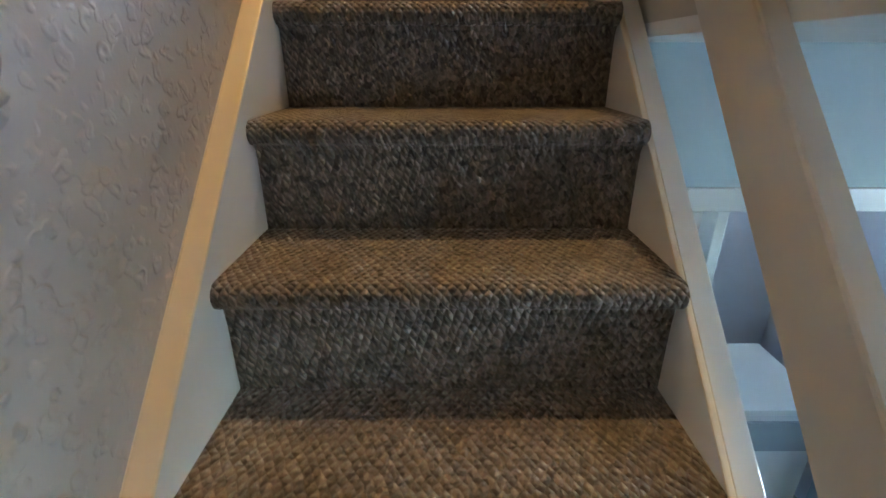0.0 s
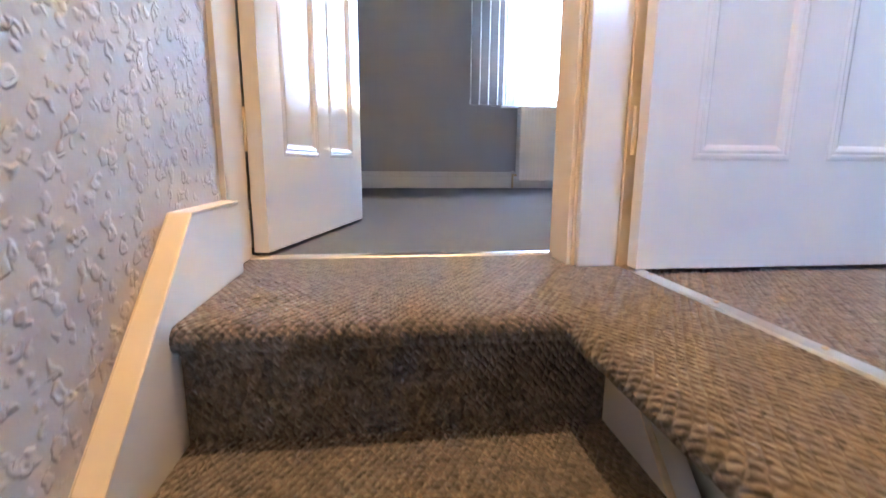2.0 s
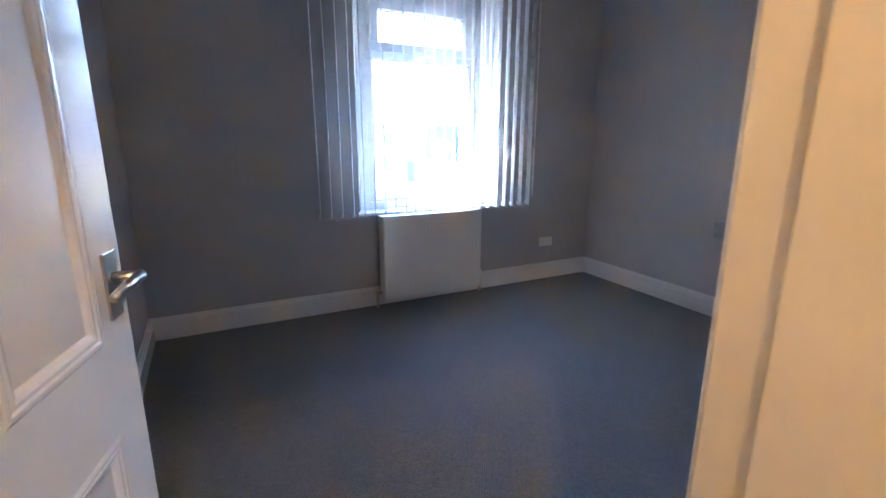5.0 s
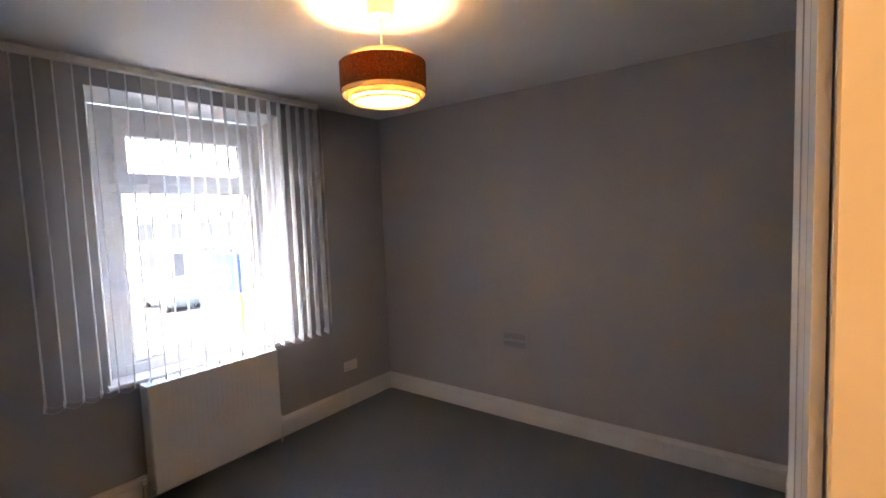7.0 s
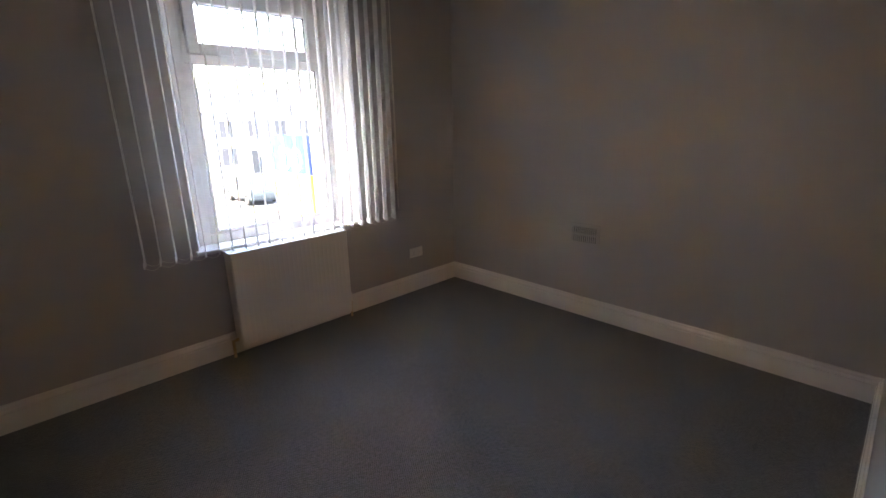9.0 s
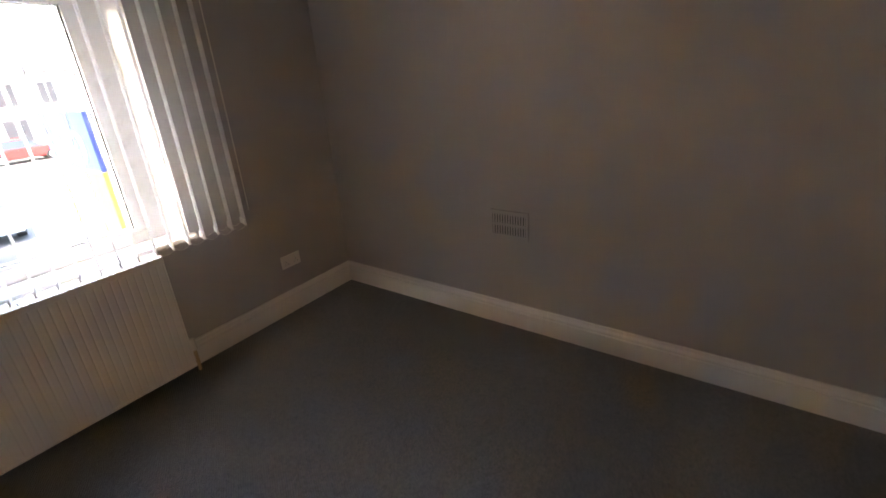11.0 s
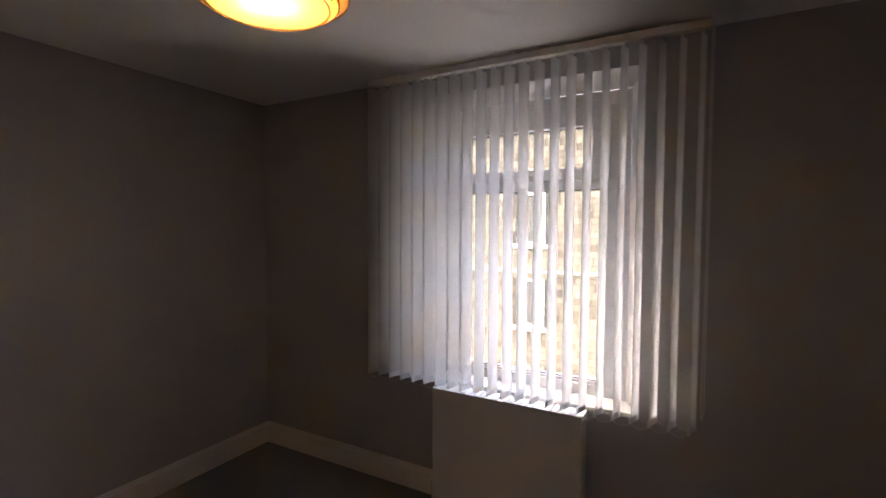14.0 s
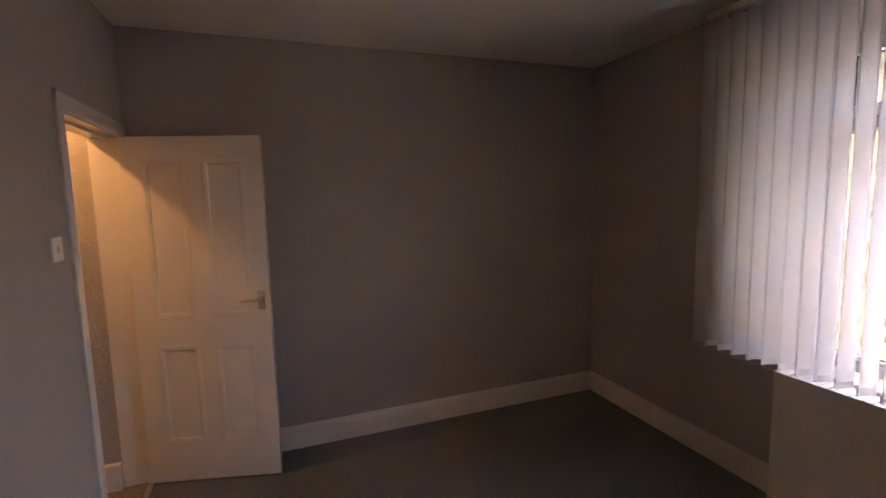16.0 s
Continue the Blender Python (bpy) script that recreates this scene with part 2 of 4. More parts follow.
def prism(points, axis, a, b):
    """A closed outline in the two other axes (in order x, y, z), drawn out along axis from a to b."""
    bm = bmesh.new()
    rows = []
    for d in (a, b):
        row = []
        for u, v in points:
            c = {"x": (d, u, v), "y": (u, d, v), "z": (u, v, d)}[axis]
            row.append(bm.verts.new(c))
        rows.append(row)
    n = len(points)
    for i in range(n):
        bm.faces.new((rows[0][i], rows[0][(i + 1) % n], rows[1][(i + 1) % n], rows[1][i]))
    bm.faces.new(rows[0])
    bm.faces.new(rows[1][::-1])
    bmesh.ops.recalc_face_normals(bm, faces=bm.faces)
    return bm


def tube(bm, a, b, r0, r1=None, segments=20, caps=True):
    a, b = Vector(a), Vector(b)
    r1 = r0 if r1 is None else r1
    r = bmesh.ops.create_cone(bm, cap_ends=caps, segments=segments, radius1=r0, radius2=r1, depth=(b - a).length)
    bmesh.ops.transform(bm, verts=r["verts"], matrix=Matrix.Translation((a + b) / 2) @ (b - a).to_track_quat("Z", "Y").to_matrix().to_4x4())
    return bm


def lathe(profile, segments=48):
    """A profile of (radius, height) turned round z."""
    bm = bmesh.new()
    rings = [[bm.verts.new((r * math.cos(2 * math.pi * i / segments), r * math.sin(2 * math.pi * i / segments), z)) for i in range(segments)] for r, z in profile]
    for p, q in zip(rings, rings[1:]):
        for i in range(segments):
            bm.faces.new((p[i], p[(i + 1) % segments], q[(i + 1) % segments], q[i]))
    return bm


def mesh_of(name, bm, material, smooth=False):
    data = bpy.data.meshes.new(name)
    bm.to_mesh(data)
    bm.free()
    data.materials.append(material)
    if smooth:
        data.shade_smooth()
    return data


def part(name, bm, material, parent, label="", smooth=False):
    ob = new(name, mesh_of(name, bm, material, smooth))
    ob.parent = parent
    if label:
        tagged(ob, label)
    return ob


def thing(name, place, label, category, group="", kind="", turn=0.0):
    ob = new(name)
    ob.empty_display_size = 0.1
    ob.matrix_basis = pose(*place, 0, 0, turn)
    return tagged(ob, label, category, group, kind)


def built(name, bm, material, label="", category="", kind="structure", smooth=False):
    ob = new(name, mesh_of(name, bm, material, smooth))
    return tagged(ob, label, category, "", kind)


# ---- plan of the house, in metres; the upper floor is z = 0 ----
WEST, EAST, SOUTH, NORTH, TOP = 0.0, 3.697, 0.0, 3.118, 2.55
HALL_W, HALL_E, HALL_N, HALL_S = 0.05, 0.945, -0.15, -3.6
JAMB_W, JAMB_E, HEAD = 0.061, 0.804, 1.958
LOW = -2.70
OPEN = (1.425, 2.622, 0.742, 2.432)      # window opening at the inner wall face
INNER = (1.468, 2.566, 0.742, 2.362)     # and where it meets the frame
FRAME_Y, OUT_Y = 3.235, 3.44

# bedroom walls
bm = box(WEST - 0.12, NORTH, -0.3, OPEN[0], OUT_Y, TOP + 0.1)
bm_box(bm, OPEN[1], NORTH, -0.3, EAST + 0.12, OUT_Y, TOP + 0.1)
bm_box(bm, OPEN[0], NORTH, -0.3, OPEN[1], OUT_Y, OPEN[2] - 0.028)
bm_box(bm, OPEN[0], NORTH, OPEN[3], OPEN[1], OUT_Y, TOP + 0.1)
built("wall_north", bm, M_WALL, "lilac-grey painted wall with the window opening")
built("wall_east", box(EAST, SOUTH - 0.17, -0.3, EAST + 0.12, NORTH, TOP + 0.1), M_WALL, "lilac-grey painted plaster wall")
built("wall_west", box(WEST - 0.12, SOUTH, -0.3, WEST, NORTH, TOP + 0.1), M_WALL, "lilac-grey painted plaster wall")
MID = -0.075
bm = box(JAMB_E + 0.03, MID, -0.3, EAST, SOUTH, TOP + 0.1)
bm_box(bm, JAMB_W - 0.03, MID, HEAD + 0.03, JAMB_E + 0.03, SOUTH, TOP + 0.1)
bm_box(bm, WEST - 0.12, MID, -0.3, JAMB_W - 0.03, SOUTH, TOP + 0.1)
built("wall_south", bm, M_WALL, "lilac-grey painted wall with the doorway")
built("ceiling", box(WEST - 0.12, SOUTH, TOP, EAST + 0.12, NORTH, TOP + 0.08), M_CEIL, "white painted plaster ceiling")
built("floor", box(WEST, -0.012, -0.05, EAST, NORTH, 0.0), M_CARPET, "dark blue-grey short looped carpet")

# splayed reveal of the window
bm = bmesh.new()
o = [(OPEN[0], OPEN[2]), (OPEN[1], OPEN[2]), (OPEN[1], OPEN[3]), (OPEN[0], OPEN[3])]
n = [(INNER[0], INNER[2]), (INNER[1], INNER[2]), (INNER[1], INNER[3]), (INNER[0], INNER[3])]
for i in (1, 2, 3):
    j = (i + 1) % 4
    a = [bm.verts.new((*c, 0)) for c in (o[i], o[j], n[j], n[i])]
    for v, y in zip(a, (NORTH + 0.002, NORTH + 0.002, FRAME_Y, FRAME_Y)):
        v.co = (v.co.x, y, v.co.y)
    bm.faces.new(a)
    back = [bm.verts.new(q) for q in ((o[i][0], FRAME_Y, o[i][1]), (o[j][0], FRAME_Y, o[j][1]))]
    bm.faces.new((a[3], a[2], back[1], back[0]))
bmesh.ops.recalc_face_normals(bm, faces=bm.faces)
built("window_reveal", bm, M_GLOSS, "white painted splayed window reveal")

SKIRT = [(0, 0), (0.024, 0), (0.024, 0.104), (0.0175, 0.106), (0.0175, 0.112), (0.0215, 0.116), (0.0195, 0.126), (0.011, 0.136), (0.011, 0.144), (0.007, 0.150), (0, 0.150)]


def skirting(name, a, b, normal):
    """A moulded board from a to b along a wall whose face looks along normal (axis, sign)."""
    axis, sign = normal
    if axis == "y":
        bm = prism([(a[1] + sign * (d + 0.001), z) for d, z in SKIRT], "x", a[0], b[0])
    else:
        bm = prism([(a[0] + sign * (d + 0.001), z) for d, z in SKIRT], "y", a[1], b[1])
    return built(name, bm, M_GLOSS, "white moulded skirting board")


skirting("baseboard_north", (WEST, NORTH), (EAST, NORTH), ("y", -1))
skirting("baseboard_east", (EAST, SOUTH), (EAST, NORTH - 0.022), ("x", -1))
skirting("baseboard_west", (WEST, SOUTH), (WEST, NORTH - 0.022), ("x", 1))
skirting("baseboard_south", (JAMB_E + 0.085, SOUTH), (EAST - 0.022, SOUTH), ("y", 1))

# ---- hall and stairs structure ----
bm = box(WEST - 0.12, HALL_S, LOW, HALL_W, MID, TOP + 0.1)
built("wall_hall_west", bm, M_PAPER, "white embossed floral wallpaper on the stair wall")
bm = box(JAMB_E + 0.03, HALL_N, -0.3, EAST, MID - 0.001, TOP + 0.1)
bm_box(bm, JAMB_W - 0.011, HALL_N, HEAD + 0.03, JAMB_E + 0.03, MID - 0.001, TOP + 0.1)
built("wall_hall_north", bm, M_PAPER, "white embossed wallpaper over the bedroom doorway")
D2_N, D2_S = -0.176, -0.955
bm = box(0.786, HALL_S, -0.0315, HALL_E + 0.12, D2_S - 0.03, TOP + 0.1)
bm_box(bm, HALL_E, D2_S - 0.03, HEAD + 0.03, HALL_E + 0.12, HALL_N, TOP + 0.1)
built("wall_hall_east", bm, M_PAPER, "white embossed wallpaper beside the stairs")
built("wall_hall_south", box(WEST - 0.12, HALL_S - 0.12, LOW, HALL_E + 0.12, HALL_S, TOP + 0.1), M_PAPER, "white embossed wallpaper at the stair foot")
built("ceiling_hall", box(WEST - 0.12, HALL_S - 0.12, TOP, EAST + 0.12, SOUTH - 0.001, TOP + 0.08), M_CEIL, "white painted hall ceiling")

# back bedroom beyond the second door
B_S = -3.3
built("floor_back_room", box(0.931, B_S, -0.05, EAST, HALL_N, -0.004), M_STAIR, "brown-grey looped carpet of the back bedroom")
built("wall_back_east", box(EAST, HALL_S, -0.23, EAST + 0.12, SOUTH - 0.171, TOP + 0.1), M_WALL, "painted plaster wall")
bm = box(HALL_E + 0.12, B_S - 0.12, -0.23, 1.7, B_S, TOP)
bm_box(bm, 2.7, B_S - 0.12, -0.23, EAST, B_S, TOP)
bm_box(bm, 1.7, B_S - 0.12, -0.23, 2.7, B_S, 1.6)
bm_box(bm, 1.7, B_S - 0.12, 2.1, 2.7, B_S, TOP)
built("wall_back_south", bm, M_WALL, "painted wall with a window opening")

# lower room beside the stairs
built("floor_lower", box(WEST - 0.12, HALL_S, LOW - 0.1, EAST, 1.4, LOW), M_GREYFLOOR, "grey floor of the lower room")
built("ceiling_lower", box(0.80, HALL_S, -0.255, EAST, -0.26, -0.23), M_CEIL, "white ceiling of the lower room")
LW_Y = -0.36
bm = box(0.05, LW_Y, LOW, 1.17, LW_Y + 0.1, -0.255)
bm_box(bm, 1.17, LW_Y, -0.71, 1.95, LW_Y + 0.1, -0.255)
bm_box(bm, 1.95, LW_Y, LOW, EAST, LW_Y + 0.1, -0.255)
built("wall_lower_north", bm, M_BLUE, "pale blue painted wall of the lower room")
bm = box(0.9, 0.9, LOW, 2.5, 1.0, -0.255)
bm_box(bm, 0.9, LW_Y + 0.101, LOW, 1.0, 0.8999, -0.255)
bm_box(bm, 2.5, LW_Y + 0.101, LOW, 2.6, 1.0, -0.75)
bm_box(bm, 2.5, LW_Y + 0.101, -0.7499, 2.6, 0.0, -0.255)
bm_box(bm, 0.9, LW_Y + 0.101, -0.2549, 2.6, 1.0, -0.23)
built("wall_lower_far", bm, M_FARWALL, "white painted walls of the space beyond the lower doorway")
bm = box(2.9, HALL_S, LOW, 3.0, -2.35, -0.255)
bm_box(bm, 2.9, -1.45, LOW, 3.0, LW_Y, -0.255)
bm_box(bm, 2.9, -2.35, LOW, 3.0, -1.45, -1.06)
built("wall_lower_east", bm, M_BLUE, "pale blue wall with a window opening")
built("wall_lower_south", box(HALL_E + 0.121, HALL_S - 0.12, LOW, 3.0, HALL_S, -0.23), M_BLUE, "pale blue painted wall of the lower room")

# ---- stairs ----
RISE, GOING, NOSE = 0.193, 0.205, -0.50
STEP_W, STEP_E = 0.086, 0.741


def step_profile(y, z, depth, rise):
    """A carpeted step, its front at y, its top at z: rounded nosing that overhangs the riser."""
    pts = [(y + depth, z - rise - 0.03), (y + depth, z)]
    for i in range(9):
        a = radians(90 + 22.5 * i)
        pts.append((y + 0.021 + 0.021 * math.cos(a), z - 0.021 + 0.021 * math.sin(a)))
    pts += [(y + 0.028, z - 0.050), (y + 0.031, z - 0.075), (y + 0.031, z - rise - 0.03)]
    return pts


stairs = thing("staircase", (0.41, NOSE, LOW), "carpeted straight staircase in brown-grey looped carpet with white strings", "stairs", kind="structure")
for k in range(1, 14):
    ob = part("step", prism([(y - NOSE, z - LOW) for y, z in step_profile(NOSE - GOING * k, -RISE * k, GOING + 0.05, RISE)], "x", STEP_W - 0.41, STEP_E - 0.41), M_STAIR, stairs)


def string_top(y):
    return -0.19 + 0.962 * (y + 0.738)


def string_board(points, x0, x1, name, material, label):
    bm = prism([(y - NOSE, z - LOW) for y, z in points], "x", x0 - 0.41, x1 - 0.41)
    bmesh.ops.bevel(bm, geom=[e for e in bm.edges], offset=0.003, segments=2, affect="EDGES", profile=0.5)
    return part(name, bm, material, stairs, label)


KINK = -0.738 + (0.147 + 0.19) / 0.962
foot = -3.3
string_board([(HALL_N - 0.004, 0.147), (KINK, 0.147), (foot, string_top(foot)), (foot, string_top(foot) - 0.35), (-0.75, string_top(-0.75) - 0.35), (-0.40, -0.30), (HALL_N - 0.004, -0.30)],
             HALL_W + 0.001, STEP_W, "wall_string", M_GLOSS, "white painted wall string")
string_board([(HALL_N - 0.004, 0.1475), (HALL_N - 0.004, 0.151), (KINK, 0.151), (foot, string_top(foot) + 0.0045), (foot, string_top(foot) + 0.001), (KINK, 0.1475)],
             HALL_W + 0.0005, STEP_W + 0.0015, "string_edge", M_AGED, "yellowed cream paint on the string's top edge")
string_board([(-0.40, -0.064), (-0.52, -0.064), (foot, string_top(foot)), (foot, string_top(foot) - 0.35), (-0.75, string_top(-0.75) - 0.35), (-0.40, -0.3)],
             STEP_E, STEP_E + 0.046, "outer_string", M_GLOSS, "white painted outer string")
string_board([(-0.52, -0.0635), (-0.52, -0.060), (foot, string_top(foot) + 0.0045), (foot, string_top(foot) + 0.001)],
             STEP_E - 0.0015, STEP_E + 0.009, "string_edge", M_AGED, "yellowed cream paint on the string's inner edge")

panel_lower = thing("lower_door", (1.30, LW_Y + 0.12, LOW), "white painted door standing open below the stairs", "door")
bm = box(0, 0, 0.01, 0.038, 0.70, 1.95, bevel=0.003)
part("leaf", bm, M_GLOSS, panel_lower)
part("knob", tube(bmesh.new(), (-0.05, 0.62, 1.0), (0.0, 0.62, 1.0), 0.025, 0.012, 16), M_CHROME, panel_lower)
cup = thing("base_cabinet", (1.70, LW_Y + 0.35, LOW), "white base cabinet with a grey drawer beyond the lower doorway", "cabinet")
part("body", box(-0.2, -0.2, 0, 0.25, 0.25, 1.08, bevel=0.003), M_GLOSS, cup)
part("top", box(-0.21, -0.21, 1.0801, 0.26, 0.26, 1.11, bevel=0.004), M_PLASTIC, cup)
part("drawer", box(-0.19, -0.215, 0.90, 0.24, -0.2005, 1.05, bevel=0.003), M_GREYFLOOR, cup, "grey drawer front")
lf = thing("door_frame_lower", (1.17, LW_Y, LOW), "white painted frame of the lower doorway", "door frame", kind="structure")
part("head", box(-0.06, -0.018, 1.99, 0.84, 0.0, 2.06, bevel=0.003), M_GLOSS, lf)
part("post", box(-0.06, -0.018, 0, 0.0, -0.0005, 1.9895, bevel=0.003), M_GLOSS, lf)

# raking rail beside the outer string, nailed to the fascia board
RAIL_SLOPE, RAIL_IN, RAIL_OUT = 1.09, 0.760, 0.7985


def rake(y):
    """Height of the rail's lower edge."""
    return -0.405 + RAIL_SLOPE * (y + 1.1)


top_low, top_high = -1.1 + (0.405 - 0.063) / RAIL_SLOPE, -1.1 + (0.258 - 0.063) / RAIL_SLOPE
rail_bm = prism([(top_low, -0.063), (top_high, -0.063), (foot, rake(foot) + 0.147), (foot, rake(foot))], "x", RAIL_IN, RAIL_OUT)
bmesh.ops.bevel(rail_bm, geom=[e for e in rail_bm.edges], offset=0.004, segments=2, affect="EDGES")
rail_bm.transform(Matrix.Translation((-0.78, 0.9, -rake(-0.9))))
rail = thing("stair_rail", (0.78, -0.9, rake(-0.9)), "cream painted raking timber rail beside the open stairs", "handrail")
part("rail", rail_bm, M_RAIL, rail)
for y, up in ((-0.892, 0.085), (-0.955, 0.055), (-1.55, 0.07), (-2.2, 0.07)):
    z = rake(y) + up - rake(-0.9)
    part("nail_head", tube(bmesh.new(), (RAIL_IN - 0.78, y + 0.9, z), (RAIL_IN - 0.7825, y + 0.9, z), 0.0042, segments=10), M_NAIL, rail, "paint-stained nail head")

# landing
landing = thing("landing", (0.5, -0.3, -0.05), "landing in brown-grey looped carpet with a rolled edge", "landing", kind="structure")
pf = [(-0.012, -0.05), (-0.012, 0.0)] + step_profile(NOSE, 0.0, 0.4, RISE)[2:]
part("landing_carpet", prism([(y + 0.3, z + 0.05) for y, z in pf], "x", STEP_W - 0.5, 0.684 - 0.5), M_STAIR, landing)
EDGE, STRIP_E, STRIP_S = 0.658, 0.930, -0.972
sp = [(STRIP_E, -0.06), (STRIP_E, 0.0)]
for i in range(9):
    a = radians(90 + 22.5 * i)
    sp.append((EDGE + 0.024 + 0.024 * math.cos(a), -0.024 + 0.024 * math.sin(a)))
sp += [(EDGE + 0.02, -0.052), (EDGE + 0.06, -0.06)]
part("landing_strip", prism([(x - 0.5, z + 0.05) for x, z in sp], "y", STRIP_S + 0.3, -0.44 + 0.3), M_STAIR, landing)
part("riser_end", box(0.6845 - 0.5, -0.4685 + 0.3, -0.2, 0.7409 - 0.5, -0.40 + 0.3, -0.012), M_STAIR, landing)
part("landing_corner", box(JAMB_W - 0.5, -0.1535 + 0.3, 0.0, STEP_W - 0.0005 - 0.5, -0.012 + 0.3, 0.0495), M_STAIR, landing)
part("landing_corner", box(0.6845 - 0.5, -0.4385 + 0.3, -0.01, 0.930 - 0.5, -0.012 + 0.3, 0.0498), M_STAIR, landing)
BULL = 0.686
bm = prism([(BULL + 0.008, -0.062), (STRIP_E, -0.062), (STRIP_E, -0.032), (BULL + 0.018, -0.032), (BULL + 0.006, -0.037), (BULL, -0.047), (BULL + 0.006, -0.058)], "y", HALL_S, STRIP_S - 0.002)
built("trim_landing_nosing", bm, M_AGED, "cream painted bullnose board on the landing edge", smooth=False)
# the boards' darker cream stands in for shade below the landing edge
fascia = thing("trim_landing_fascia", (0.80, -0.44, -0.232), "cream painted boards under the landing edge, coloured darker for the shade there", "trim", kind="structure")
part("board", box(0.0, -0.438, 0.0, 0.02, 0.0, 0.169, bevel=0.002), M_SHADED_CREAM, fascia)
for k in range(6):
    part("board", box(0.043, -0.442 - 0.45 * (k + 1), 0.0, 0.062, -0.445 - 0.45 * k, 0.169, bevel=0.002), M_SHADED_CREAM, fascia)

# thresholds
def strip(name, place, length, turn):
    t = thing(name, place, "worn aluminium carpet threshold strip", "threshold", kind="structure", turn=turn)
    prof = [(-0.016, 0.0), (-0.013, 0.004), (-0.006, 0.0065), (0.006, 0.0065), (0.013, 0.004), (0.016, 0.0)]
    part("bar", prism(prof, "x", 0, length), M_STRIP, t)
    for k in range(4):
        part("screw", tube(bmesh.new(), (length * (k + 0.5) / 4, 0, 0.0062), (length * (k + 0.5) / 4, 0, 0.0075), 0.004, segments=10), M_BRASS, t)
    return t


strip("threshold_strip_bedroom", (JAMB_W + 0.002, -0.012, 0.0005), JAMB_E - JAMB_W - 0.004, 0)
strip("threshold_strip_back_room", (0.924, D2_S + 0.002, 0.0005), D2_N - D2_S - 0.004, 90)


# ---- doors ----
MOULD = [(0.0, 0.0055), (0.004, 0.0075), (0.010, 0.0082), (0.014, 0.0058), (0.020, 0.0068), (0.026, 0.0045), (0.032, 0.0)]


def frame_moulding(x0, z0, x1, z1, y, sign):
    """A mitred moulding round a rectangle in the plane y, standing proud along sign."""
    bm = bmesh.new()
    rings = []
    for d, h in MOULD:
        rings.append([bm.verts.new((x, y + sign * h, z)) for x, z in ((x0 + d, z0 + d), (x1 - d, z0 + d), (x1 - d, z1 - d), (x0 + d, z1 - d))])
    for p, q in zip(rings, rings[1:]):
        for i in range(4):
            bm.faces.new((p[i], p[(i + 1) % 4], q[(i + 1) % 4], q[i]))
    bmesh.ops.recalc_face_normals(bm, faces=bm.faces)
    return bm


LEAF_W, LEAF_H, LEAF_T = 0.722, 1.945, 0.038
PANELS = [(0.103, 0.230, 0.325, 0.800), (0.410, 0.230, 0.632, 0.800), (0.103, 0.955, 0.325, 1.825), (0.410, 0.955, 0.632, 1.825)]


def panel_door(name, place, turn, label, handle_side):
    """A four-panel leaf, hinged at its local origin, running along +x, its faces at y = 0 and -LEAF_T."""
    d = thing(name, place, label, "door", kind="structure", turn=turn)
    ys = (-LEAF_T, 0.0)
    leaf = bmesh.new()
    for x0, x1 in ((0, 0.103), (0.632, LEAF_W)):
        bm_box(leaf, x0, ys[0], 0, x1, ys[1], LEAF_H)
    for z0, z1 in ((0, 0.230), (0.800, 0.955), (1.825, LEAF_H)):
        bm_box(leaf, 0.1031, ys[0], z0, 0.6319, ys[1], z1)
    for z0, z1 in ((0.230, 0.800), (0.955, 1.825)):
        bm_box(leaf, 0.325, ys[0], z0, 0.410, ys[1], z1)
    part("leaf", leaf, M_GLOSS, d)
    for x0, z0, x1, z1 in PANELS:
        p = part("panel", box(x0, -LEAF_T / 2 - 0.0125, z0, x1, -LEAF_T / 2 + 0.0125, z1), M_GLOSS, d)
        part("panel_moulding", frame_moulding(x0, z0, x1, z1, -0.0065, 1), M_GLOSS, p)
        part("panel_moulding", frame_moulding(x0, z0, x1, z1, -LEAF_T + 0.0065, -1), M_GLOSS, p)
    for y, s in ((0.0, 1), (-LEAF_T, -1)):
        plate = part("handle_plate", box(0.658, min(y, y + s * 0.006), 0.985, 0.698, max(y, y + s * 0.006), 1.095, bevel=0.002), M_CHROME, d, "satin nickel lever handle plate")
        lever = bmesh.new()
        tube(lever, (0.678, y + s * 0.004, 1.052), (0.678, y + s * 0.045, 1.052), 0.010, 0.009)
        tube(lever, (0.685, y + s * 0.043, 1.052), (0.586, y + s * 0.047, 1.047), 0.0095, 0.0075)
        bmesh.ops.create_uvsphere(lever, u_segments=12, v_segments=8, radius=0.0078, matrix=Matrix.Translation((0.586, y + s * 0.047, 1.047)))
        part("lever", lever, M_CHROME, plate, smooth=True)
    for z in (0.24, 1.68):
        h = part("hinge", box(-0.004, 0.000, z, 0.026, 0.0025, z + 0.10), M_AGED, d, "paint-covered butt hinge")
        part("knuckle", tube(bmesh.new(), (-0.004, 0.004, z), (-0.004, 0.004, z + 0.10), 0.006, segments=12), M_AGED, h)
    part("latch_plate", box(LEAF_W, -LEAF_T / 2 - 0.011, 0.99, LEAF_W + 0.0015, -LEAF_T / 2 + 0.011, 1.09), M_CHROME, d)
    return d


turn1 = 75.2
panel_door("door_1", (JAMB_W + 0.004, 0.004, 0.012), turn1, "open white four-panel bedroom door with a satin lever handle", 1)
panel_door("door_2", (0.913, D2_N - 0.020, 0.008), 0.0, "open white four-panel door to the back bedroom", 1)


